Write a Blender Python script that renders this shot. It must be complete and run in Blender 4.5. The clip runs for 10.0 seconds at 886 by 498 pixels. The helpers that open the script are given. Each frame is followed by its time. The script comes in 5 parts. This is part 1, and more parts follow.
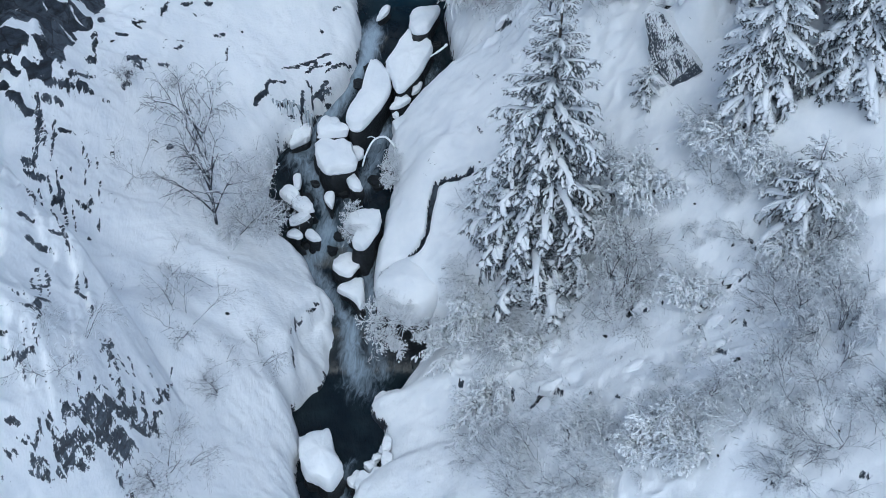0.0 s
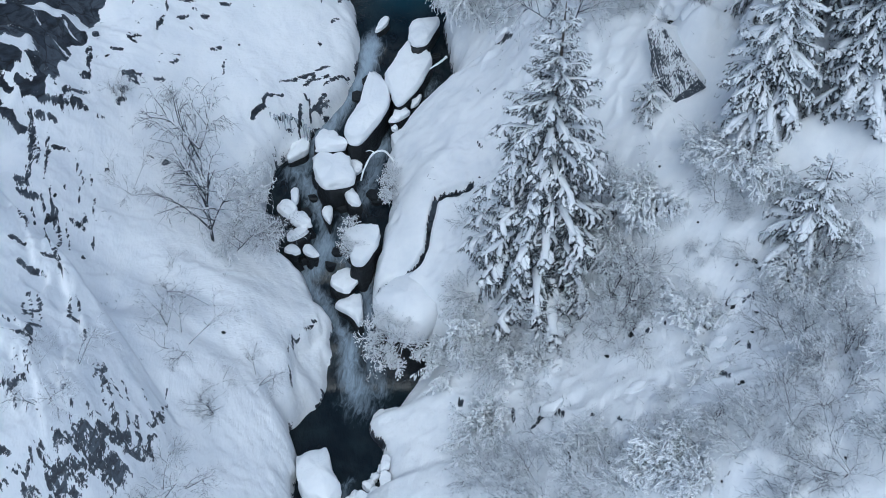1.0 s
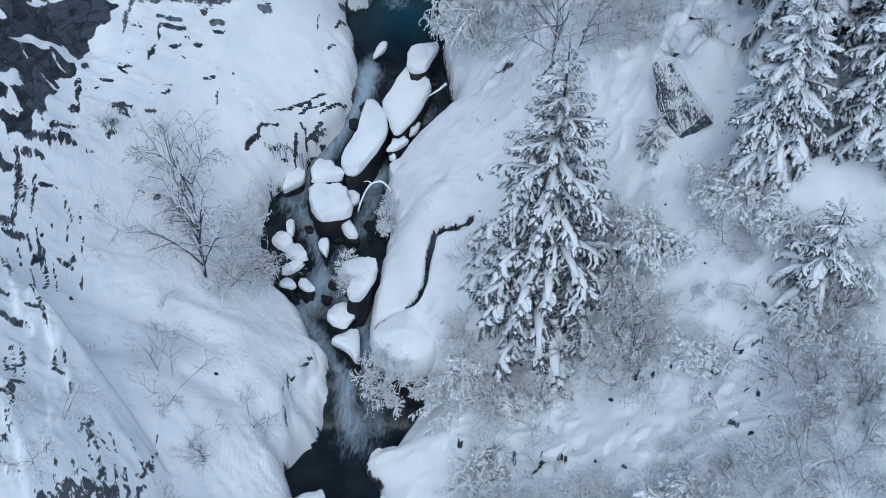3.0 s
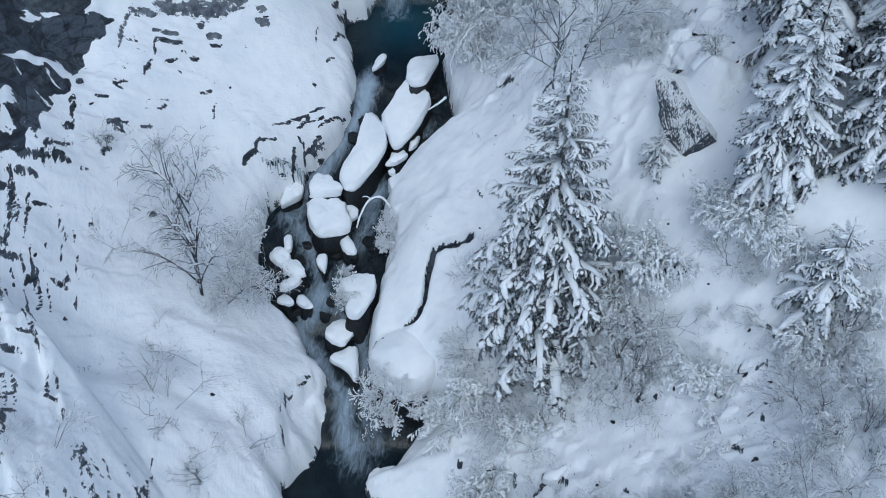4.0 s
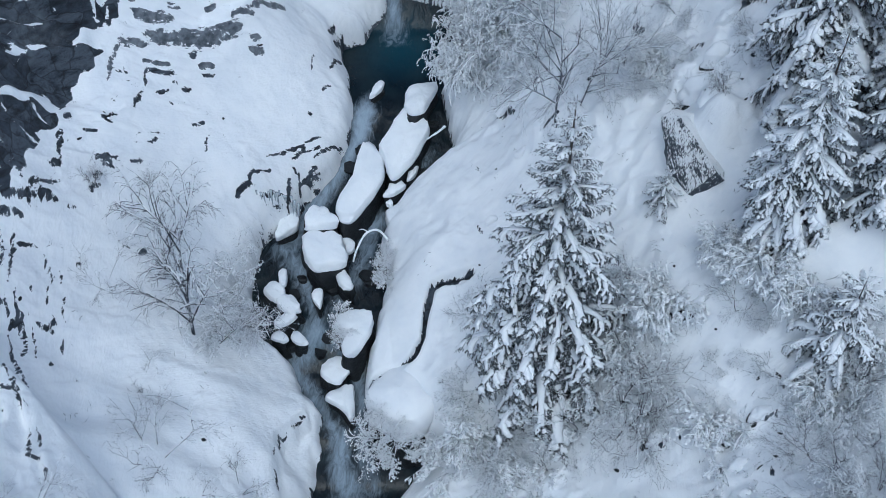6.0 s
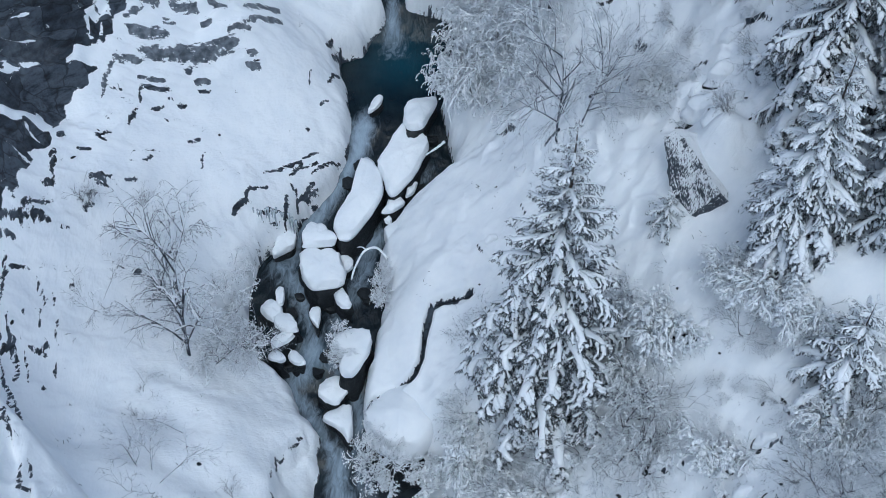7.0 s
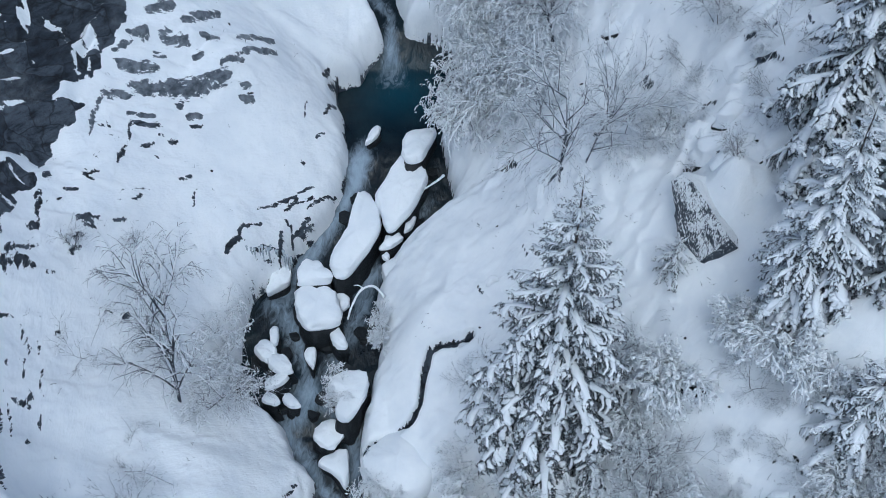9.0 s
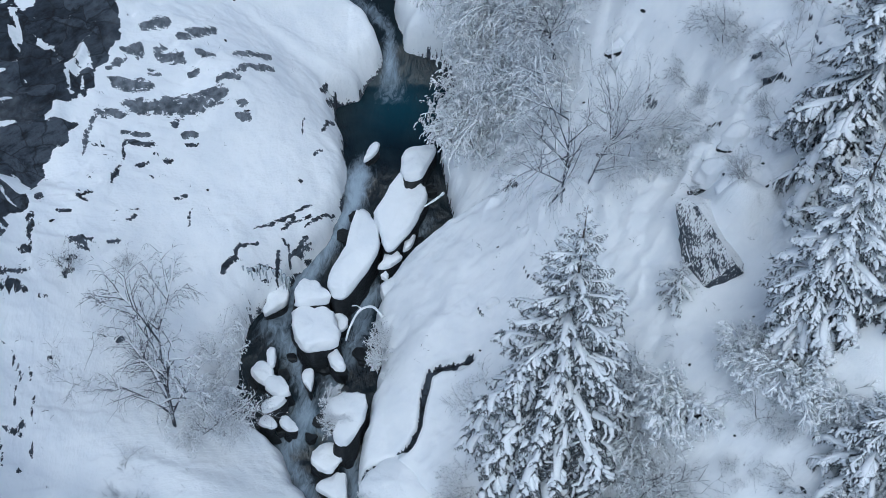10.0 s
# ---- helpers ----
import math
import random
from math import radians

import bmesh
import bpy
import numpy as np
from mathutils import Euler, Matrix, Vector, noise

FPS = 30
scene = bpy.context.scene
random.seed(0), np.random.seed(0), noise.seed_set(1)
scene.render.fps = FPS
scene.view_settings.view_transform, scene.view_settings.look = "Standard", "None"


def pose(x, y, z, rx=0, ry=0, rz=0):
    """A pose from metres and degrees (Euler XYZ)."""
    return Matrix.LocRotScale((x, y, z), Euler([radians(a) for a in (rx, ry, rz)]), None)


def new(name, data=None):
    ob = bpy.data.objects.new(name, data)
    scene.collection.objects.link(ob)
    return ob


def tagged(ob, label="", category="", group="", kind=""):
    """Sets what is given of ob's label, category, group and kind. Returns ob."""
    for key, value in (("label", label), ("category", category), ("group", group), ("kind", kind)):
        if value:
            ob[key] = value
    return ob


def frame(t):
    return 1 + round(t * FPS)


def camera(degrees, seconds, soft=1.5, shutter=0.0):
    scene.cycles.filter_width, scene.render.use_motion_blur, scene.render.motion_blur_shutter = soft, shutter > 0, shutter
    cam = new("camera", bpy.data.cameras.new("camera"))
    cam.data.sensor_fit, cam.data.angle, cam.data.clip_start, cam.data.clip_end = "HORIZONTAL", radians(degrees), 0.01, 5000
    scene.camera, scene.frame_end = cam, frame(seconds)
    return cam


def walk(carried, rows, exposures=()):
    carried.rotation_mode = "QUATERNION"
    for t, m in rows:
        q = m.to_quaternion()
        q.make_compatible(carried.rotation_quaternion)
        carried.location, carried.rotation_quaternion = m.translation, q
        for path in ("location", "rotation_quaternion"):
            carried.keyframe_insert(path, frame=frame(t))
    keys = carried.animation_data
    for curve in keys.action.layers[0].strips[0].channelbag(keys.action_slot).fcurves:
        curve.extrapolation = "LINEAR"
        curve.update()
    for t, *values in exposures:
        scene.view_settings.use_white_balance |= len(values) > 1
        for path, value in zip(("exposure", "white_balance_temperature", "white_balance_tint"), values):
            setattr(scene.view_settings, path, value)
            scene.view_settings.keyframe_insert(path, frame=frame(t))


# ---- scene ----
cam = camera(42.5, 10.0, soft=0.8)
METRES, EYE, TILT, LEAN, TURN = 8.0, 36.0, -49.6, 0.0, 0.0
ROWS = [
    (0.0, 0.0000, 0.0000, 0.0000, -0.000, 0.000, -0.00),
    (0.5, 0.0011, 0.0395, 0.0450, -0.005, -0.019, -0.00),
    (1.0, 0.0030, 0.0756, 0.0867, 0.000, -0.038, -0.02),
    (1.5, 0.0032, 0.1140, 0.1328, -0.000, -0.052, -0.02),
    (2.0, 0.0048, 0.1499, 0.1757, -0.000, -0.067, -0.03),
    (2.5, 0.0056, 0.1888, 0.2225, -0.005, -0.086, -0.03),
    (4.0, 0.0091, 0.2986, 0.3564, 0.005, -0.157, -0.10),
    (4.5, 0.0102, 0.3383, 0.4035, 0.005, -0.186, -0.11),
    (5.0, 0.0108, 0.3751, 0.4468, 0.005, -0.200, -0.13),
    (5.5, 0.0131, 0.4150, 0.4947, 0.010, -0.233, -0.15),
    (7.0, 0.0189, 0.5307, 0.6338, 0.019, -0.310, -0.16),
    (7.5, 0.0203, 0.5733, 0.6846, 0.019, -0.329, -0.17),
    (8.0, 0.0214, 0.6138, 0.7312, 0.019, -0.348, -0.19),
    (8.5, 0.0207, 0.6577, 0.7820, 0.014, -0.381, -0.19),
    (9.0, 0.0215, 0.6999, 0.8283, 0.019, -0.405, -0.21),
    (9.5, 0.0216, 0.7455, 0.8796, 0.014, -0.433, -0.22),
    (10.0, 0.0225, 0.7881, 0.9264, 0.019, -0.452, -0.22),
]
EXPOSE = [(0.0, -0.52, 5120, -1), (10.0, -0.52, 5120, -1)]
walk(cam, [(t, pose(0, 0, EYE, TILT, LEAN, TURN) @ pose(METRES * x, METRES * y, METRES * z, 90 + pitch, roll, yaw)) for t, x, y, z, yaw, pitch, roll in ROWS], EXPOSE)

# ---- sky and light: an overcast winter day ----
SUN_HEIGHT, SUN_TURN = 62.0, 174.0
world = bpy.data.worlds.new("overcast_sky")
world.use_nodes = True
scene.world = world
wn = world.node_tree
sky = wn.nodes.new("ShaderNodeTexSky")
sky.sky_type, sky.sun_disc = "NISHITA", False
sky.sun_elevation, sky.sun_rotation = radians(SUN_HEIGHT), radians(SUN_TURN)
sky.air_density, sky.dust_density, sky.ozone_density = 1.0, 6.0, 1.5
wn.nodes["Background"].inputs["Strength"].default_value = 0.14
wn.links.new(sky.outputs[0], wn.nodes["Background"].inputs["Color"])
sun = new("sun", bpy.data.lights.new("sun", "SUN"))
sun.data.energy, sun.data.angle, sun.data.color = 0.5, radians(45), (1.0, 0.97, 0.93)
sun.matrix_world = pose(0, 0, 80, 90 - SUN_HEIGHT, 0, 180 - SUN_TURN)


# ---- materials ----
class Mat:
    """A node material with a few short ways to add nodes."""

    def __init__(self, name, rough=0.6, color=(0.5, 0.5, 0.5)):
        self.m = bpy.data.materials.new(name)
        self.m.use_nodes = True
        self.t = self.m.node_tree
        self.b = self.t.nodes["Principled BSDF"]
        self.b.inputs["Roughness"].default_value = rough
        self.b.inputs["Base Color"].default_value = (*color, 1)
        self.geo = self.t.nodes.new("ShaderNodeNewGeometry")
        self.pos = self.geo.outputs["Position"]

    def link(self, a, b):
        self.t.links.new(a, b)

    def put(self, socket, value):
        if hasattr(value, "is_linked"):
            self.link(value, socket)
        else:
            socket.default_value = value

    def noise(self, scale, detail=4.0, rough=0.55, vec=None, stretch=None, dist=0.0):
        n = self.t.nodes.new("ShaderNodeTexNoise")
        n.inputs["Scale"].default_value, n.inputs["Detail"].default_value = scale, detail
        n.inputs["Roughness"].default_value, n.inputs["Distortion"].default_value = rough, dist
        v = vec or self.pos
        if stretch:
            for key, val in (("Rotation", (0, 0, radians(stretch[3]))), ("Scale", stretch[:3])):
                mp = self.t.nodes.new("ShaderNodeMapping")
                mp.inputs[key].default_value = val
                self.link(v, mp.inputs["Vector"])
                v = mp.outputs[0]
        self.link(v, n.inputs["Vector"])
        return n.outputs["Fac"]

    def math(self, op, a, b=0.0, clamp=False):
        n = self.t.nodes.new("ShaderNodeMath")
        n.operation, n.use_clamp = op, clamp
        self.put(n.inputs[0], a), self.put(n.inputs[1], b)
        return n.outputs[0]

    def step(self, v, lo, hi, to0=0.0, to1=1.0):
        n = self.t.nodes.new("ShaderNodeMapRange")
        n.interpolation_type = "SMOOTHSTEP"
        for k, x in zip(("Value", "From Min", "From Max", "To Min", "To Max"), (v, lo, hi, to0, to1)):
            self.put(n.inputs[k], x)
        return n.outputs[0]

    def mix(self, fac, a, b):
        n = self.t.nodes.new("ShaderNodeMix")
        n.data_type = "RGBA"
        self.put(n.inputs[0], fac)
        for s, c in ((n.inputs[6], a), (n.inputs[7], b)):
            self.put(s, c if hasattr(c, "is_linked") else (*c, 1))
        return n.outputs[2]

    def blocks(self, scale):
        """A tone for each block of jointed rock, and 0 in the joints between them."""
        mp = self.t.nodes.new("ShaderNodeMapping")
        mp.inputs["Rotation"].default_value = (0.5, 0.3, radians(-35))
        mp.inputs["Scale"].default_value = (0.4, 1.9, 1.4)
        bent = self.t.nodes.new("ShaderNodeMix")
        bent.data_type = "VECTOR"
        bent.inputs[0].default_value = 0.3
        ripple = self.t.nodes.new("ShaderNodeTexNoise")
        ripple.inputs["Scale"].default_value, ripple.inputs["Detail"].default_value = 2.5, 4.0
        self.link(self.pos, mp.inputs["Vector"]), self.link(self.pos, ripple.inputs["Vector"])
        self.link(mp.outputs[0], bent.inputs[4]), self.link(ripple.outputs["Color"], bent.inputs[5])
        out = []
        for feature, socket in (("F1", "Color"), ("DISTANCE_TO_EDGE", "Distance")):
            n = self.t.nodes.new("ShaderNodeTexVoronoi")
            n.feature = feature
            n.inputs["Scale"].default_value = scale
            self.link(bent.outputs[1], n.inputs["Vector"])
            out.append(n.outputs[socket])
        return self.step(out[0], 0.35, 0.75), self.step(out[1], 0.0, 0.045)

    def up(self):
        s = self.t.nodes.new("ShaderNodeSeparateXYZ")
        self.link(self.geo.outputs["Normal"], s.inputs[0])
        return s.outputs[2]

    def attr(self, name):
        n = self.t.nodes.new("ShaderNodeAttribute")
        n.attribute_name = name
        return n.outputs["Fac"]

    def bump(self, height, dist, strength=1.0):
        n = self.t.nodes.new("ShaderNodeBump")
        n.inputs["Distance"].default_value, n.inputs["Strength"].default_value = dist, strength
        self.link(height, n.inputs["Height"])
        if self.b.inputs["Normal"].is_linked:
            self.link(self.b.inputs["Normal"].links[0].from_socket, n.inputs["Normal"])
        self.link(n.outputs[0], self.b.inputs["Normal"])

    def color(self, c):
        self.put(self.b.inputs["Base Color"], c)
        return self


SNOW_A, SNOW_B = (0.89, 0.905, 0.925), (0.82, 0.845, 0.88)


def snow_color(m):
    return m.mix(m.step(m.noise(0.9, 5), 0.35, 0.7), SNOW_A, SNOW_B)


def make_snow(name, grain=0.02):
    m = Mat(name, 0.7)
    m.color(snow_color(m))
    m.bump(m.noise(3.5, 5, 0.6), 0.12, 0.35)
    m.bump(m.noise(30, 3), grain, 0.25)
    return m.m


def rock_color(m):
    grain = m.noise(2.2, 8, 0.62, stretch=(0.7, 2.0, 2.0, -40))
    cells, joints = m.blocks(1.1)
    tone = m.mix(m.step(grain, 0.3, 0.72), (0.009, 0.013, 0.021), (0.05, 0.064, 0.088))
    tone = m.mix(m.math("MULTIPLY", cells, m.step(grain, 0.3, 0.55)), tone, m.mix(grain, (0.026, 0.034, 0.048), (0.13, 0.155, 0.195)))
    tone = m.mix(m.math("MULTIPLY", m.math("SUBTRACT", 1.0, joints), 0.7), tone, (0.004, 0.005, 0.008))
    lichen = m.math("MULTIPLY", m.step(m.noise(0.45, 3), 0.58, 0.7), 0.35)
    pale = m.math("MAXIMUM", m.math("MULTIPLY", m.attr("pale"), 0.95), lichen)
    return m.mix(pale, tone, m.mix(m.step(m.noise(3.5, 7, 0.65), 0.3, 0.7), (0.08, 0.094, 0.115), (0.27, 0.295, 0.335)))


SNOW = make_snow("snow")

# ground: snow that lets the rock show where it is too steep to lie
m = Mat("snowy_ground", 0.7)
across = m.noise(6, 6, 0.62, stretch=(0.4, 2.0, 0.3, -30), dist=0.3)
along = m.noise(6, 6, 0.62, stretch=(2.0, 0.35, 0.25, 6), dist=0.3)
strata = m.mix(m.attr("upright"), across, along)
fine = m.noise(16, 5, 0.6)
rough = m.math("ADD", m.math("MULTIPLY", m.math("SUBTRACT", strata, 0.53), 2.2), m.math("MULTIPLY", m.math("SUBTRACT", fine, 0.5), 0.8))
rough = m.math("MULTIPLY", rough, m.step(m.attr("rock"), 0.05, 0.4))
bare = m.step(m.math("ADD", m.attr("rock"), rough), 0.47, 0.53)
cling = m.mix(m.attr("upright"), m.noise(8, 6, 0.62, stretch=(0.45, 1.8, 0.5, -32)), m.noise(9, 6, 0.65, stretch=(1.9, 0.4, 0.35, 14)))
keep = m.math("SUBTRACT", m.math("MULTIPLY", m.attr("rock"), 0.3), m.math("MULTIPLY", m.attr("upright"), 0.13))
bare = m.math("MULTIPLY", bare, m.step(m.math("ADD", cling, keep), 0.5, 0.55))
m.color(m.mix(bare, snow_color(m), rock_color(m)))
m.bump(m.noise(1.3, 5, 0.5), 0.25, 0.35)
m.bump(strata, 0.1, 0.3)
m.bump(m.noise(4.5, 4, 0.55), 0.07, 0.3)
m.bump(m.math("MULTIPLY", m.noise(7, 6, 0.65), bare), 0.25, 0.8)
m.bump(m.math("SUBTRACT", 1.0, bare), 0.05, 0.6)
GROUND = m.m

# bare rock with thin snow lying on it
m = Mat("rock", 0.75)
lie = m.step(m.math("ADD", m.up(), m.math("MULTIPLY", m.noise(5, 6, 0.65), 1.1)), 1.22, 1.3)
m.color(m.mix(lie, rock_color(m), SNOW_A))
m.bump(m.noise(4, 7, 0.65), 0.15, 0.7)
ROCK = m.m

# wet rock at the water
m = Mat("wet_rock", 0.5)
m.color(m.mix(m.noise(3, 6, 0.6), (0.004, 0.006, 0.008), (0.026, 0.029, 0.032)))
m.b.inputs["Specular IOR Level"].default_value = 0.3
m.bump(m.noise(5, 6, 0.6), 0.1, 0.6)
WET = m.m

# a weathered face with snow clinging in its cracks
m = Mat("snow_streaked_rock", 0.8)
cling = m.step(m.math("ADD", m.noise(15, 8, 0.7, stretch=(1.8, 0.6, 0.6, 25)), m.math("MULTIPLY", m.up(), 0.5)), 0.7, 0.77)
m.color(m.mix(cling, m.mix(m.noise(4, 6), (0.02, 0.026, 0.036), (0.125, 0.145, 0.175)), SNOW_A))
m.bump(m.noise(4, 7, 0.65), 0.2, 1.0)
FACE = m.m

# needles, frosted on the upper side
m = Mat("frosted_needles", 0.8)
frost = m.step(m.math("ADD", m.math("MULTIPLY", m.up(), 0.3), m.noise(11, 3)), 0.42, 0.86)
m.color(m.mix(frost, m.mix(m.noise(3, 2), (0.014, 0.022, 0.027), (0.034, 0.048, 0.056)), (0.66, 0.7, 0.75)))
NEEDLES = m.m

# twigs and bark with rime along their tops
def make_twig(name, lo, hi, dark, light):
    m = Mat(name, 0.8)
    rime = m.step(m.math("ADD", m.math("MULTIPLY", m.up(), 0.6), m.noise(9, 3)), lo, hi)
    m.color(m.mix(rime, m.mix(m.noise(12, 3), dark, light), (0.78, 0.81, 0.86)))
    m.bump(m.noise(40, 3), 0.01, 0.5)
    return m.m


TWIG = make_twig("rimed_twig", 0.56, 0.9, (0.016, 0.021, 0.034), (0.052, 0.062, 0.088))
RIME = make_twig("white_rime", 0.38, 0.74, (0.02, 0.026, 0.04), (0.07, 0.08, 0.105))
BARE = make_twig("bare_twig", 0.66, 0.98, (0.016, 0.018, 0.028), (0.052, 0.057, 0.076))
BARK = make_twig("bark", 0.75, 1.0, (0.03, 0.026, 0.024), (0.12, 0.1, 0.085))

# water: clear and dark, white where it breaks
m = Mat("stream_water", 0.08)
flow = m.noise(2.2, 9, 0.68, stretch=(1.6, 0.65, 0.5, 10), dist=1.3)
foam = m.step(m.math("ADD", m.attr("foam"), m.math("MULTIPLY", m.math("SUBTRACT", flow, 0.5), 1.15)), 0.22, 1.15)
deep = m.mix(m.step(m.noise(0.8, 3), 0.35, 0.7), (0.003, 0.007, 0.011), (0.011, 0.019, 0.023))
deep = m.mix(m.attr("teal"), deep, (0.008, 0.05, 0.075))
m.color(m.mix(foam, deep, (0.33, 0.4, 0.48)))
m.put(m.b.inputs["Roughness"], m.step(foam, 0, 0.5, 0.07, 0.7))
m.b.inputs["IOR"].default_value = 1.33
m.bump(m.noise(5, 4, stretch=(1.5, 0.7, 1, 0)), 0.06, 0.6)
WATER = m.m

m = Mat("ice", 0.15)
m.color(m.mix(m.noise(8, 3), (0.55, 0.63, 0.7), (0.8, 0.85, 0.9)))
m.b.inputs["Transmission Weight"].default_value = 0.4
ICE = m.m


# ---- the ground: a stream in a steep gorge ----
# begin terrain
YF = np.arange(5.0, 75.0, 0.05)


def smooth(rows, width=0.35):
    """A smooth curve over y through stations (y, value)."""
    v = np.interp(YF, [r[0] for r in rows], [r[1] for r in rows])
    k = np.exp(-0.5 * (np.arange(-60, 61) * 0.05 / width) ** 2)
    k /= k.sum()
    v = np.convolve(np.pad(v, 60, "edge"), k, "valid")
    return lambda y: np.interp(y, YF, v)


water_z = smooth([(5, -7.5), (20, -5), (25, -4.2), (27.2, -3.9), (28.4, -2.7), (30, -2.2), (33, -1.2), (36, -0.2), (38.5, 0.6), (40, 1.2), (41, 1.6), (42.2, 2.2), (43, 2.4), (46.8, 2.5), (48.5, 3.6), (52, 4.8), (75, 14)], 0.2)
left_x = smooth([(5, -4.6), (20, -5.2), (22.5, -5.9), (24, -5.9), (24.8, -6.2), (25.3, -6.3), (25.7, -5.8), (26.4, -4.9), (27.1, -4.8), (28.2, -4.4), (29.5, -4.8), (30.3, -5.4), (31.4, -6), (32.1, -7.8), (33.1, -7.8), (35.3, -7.5), (36.4, -7.2), (37.2, -6.2), (38, -5.8), (39, -4.7), (40, -4.3), (41, -3.9), (42.5, -3.9), (44.7, -4.3), (45.7, -4.6), (46, -3.5), (47, -3.2), (47.9, -2.6), (48.7, -2.8), (49.6, -4), (50.7, -4.5), (75, -6)], 0.12)
right_x = smooth([(5, -3.4), (21.8, -3.5), (22.6, -3.1), (22.9, -2.1), (24.2, -2.2), (25.1, -3), (25.7, -3.1), (25.9, -2.1), (26.9, -1.2), (27.8, -0.5), (28.7, -1.2), (29.4, -2.5), (30.2, -2.85), (31.4, -2.75), (33, -2.4), (34.3, -2.15), (36.3, -2.4), (37.5, -2), (38.5, -1.2), (38.8, 0.1), (39.8, 0.55), (42.6, 0.1), (44, 0.2), (45.8, 0.5), (47.2, 0.8), (47.9, 0.2), (48.2, -1.6), (49, -1.7), (51, -2), (75, -2)], 0.12)
left_far = smooth([(20, -5.2), (25, -5.4), (29, -5.0), (32, -6.6), (35, -7.2), (38, -6), (41, -4.2), (45, -4), (50, -3.8)], 1.6)
right_far = smooth([(20, -3.3), (24, -2.5), (27, -1.3), (30, -1.7), (33, -2.2), (37, -2.0), (40, -0.2), (45, 0.3), (48, 0), (52, -1)], 1.6)
left_lip = smooth([(20, 1.5), (22, 1.7), (23.2, 2.2), (24.6, 3.4), (26, 3), (28, 1.6), (30, 0.9), (32, 0.8), (34, 1), (35.3, 1.8), (37, 1.7), (38.5, 1.0), (40, 0.9), (44, 1), (50, 1.2)])
left_wide = smooth([(20, 1), (26, 1.2), (28, 0.8), (30, 0.6), (34, 0.6), (35.5, 0.3), (37, 0.3), (38.5, 0.8), (41, 0.8), (50, 0.5)])
left_rise = smooth([(20, 1.5), (23, 1.35), (26, 0.95), (28, 0.87), (30, 0.95), (32, 1.12), (34, 1.28), (36, 1.13), (38, 1.1), (50, 1.1)], 0.7)
right_lip = smooth([(20, 0.5), (23, 0.5), (25, 0.4), (26.6, 0.5), (27.6, 0.9), (29, 1.4), (33, 1.4), (36, 1.2), (38, 1), (46, 1.1), (50, 0.8)])
right_rise = smooth([(20, 0.8), (22, 0.73), (25, 0.76), (27, 0.83), (29, 0.8), (31, 0.75), (33, 0.8), (36, 0.86), (38, 0.92), (40, 1.2), (42, 1.3), (46, 1.3), (50, 1.2)], 0.7)
bluff_x = smooth([(5, -16), (13, -12), (15, -10.8), (17, -9.7), (18.6, -9.1), (19.7, -8.95), (21, -8.9), (21.9, -9.15), (22.5, -9.7), (22.9, -10.3), (23.3, -11.0), (23.8, -11.9), (25, -14), (28, -30)], 0.2)
cliff_x = smooth([(20, -15), (28.5, -15), (29.4, -14.6), (30, -14.35), (31, -13.9), (32, -13.8), (33, -13.72), (33.9, -13.57), (34.8, -13.3), (35.8, -13.33), (36.8, -13.1), (37.3, -12.4), (38.9, -12.1), (39.5, -11.8), (40.7, -11.2), (44, -10.4), (48, -10.6), (55, -11)], 0.15)


def ledge_y(x):
    return np.interp(x, [-13, -11.85, -10.5, -8.6, -7.5, -6.5], [36.2, 37.5, 39.0, 39.9, 41.3, 42.8])


CRACK = [(1.2, 32.6), (0.9, 32.5), (0.3, 32.55), (-0.3, 32.45), (-0.5, 31.9), (-0.63, 31.05), (-1.0, 30.45), (-1.6, 30.2), (-2.2, 30.05), (-2.8, 29.95)]


STEP = [(-5.1, 28.7), (-5.5, 28.1), (-5.95, 27.5), (-6.03, 26.8), (-5.95, 25.9)]


# broad rises and hollows of the slopes: x, y, radius, height
SWELLS = [(-14.5, 31.5, 1.6, 1.6), (-14.2, 28.6, 1.4, 1.2), (-12.0, 25.3, 1.3, -1.7), (-7.4, 27.2, 1.3, 1.1), (-7.4, 37.4, 1.6, 0.5), (-7.2, 42.3, 2.0, 0.7), (-13.8, 36, 1.6, -1.0), (-10.5, 32.5, 2.0, 0.4), (-8.5, 23.3, 1.2, 0.4), (10.5, 36.8, 2.2, 0.7), (7.9, 31.6, 1.8, 0.4), (9.5, 20, 2.2, 0.8), (9.8, 27.5, 2.2, 0.8), (4.3, 36.5, 1.8, 1.0), (1.6, 23, 1.5, -0.8), (-0.3, 33.5, 1.4, 1.0)]

# rock ledges and joints that break the snow: from x, y to x, y, half width
PALE_BANDS_A = [(-12.13, 37.14, -12.02, 37.94, 0.08), (-12.02, 37.94, -11.81, 38.55, 0.08), (-11.81, 38.55, -11.07, 39.01, 0.19), (-11.08, 39.16, -9.97, 39.75, 0.17), (-9.97, 39.75, -8.7, 40.57, 0.28), (-8.7, 40.6, -7.82, 41.31, 0.24), (-11.4, 39.57, -10.13, 40.23, 0.19), (-11.07, 40.63, -10.49, 41, 0.13), (-10.15, 41.12, -9.25, 41.53, 0.2), (-10.58, 41.69, -9.72, 42.37, 0.18), (-9.52, 41.94, -8.31, 43.36, 0.16)]
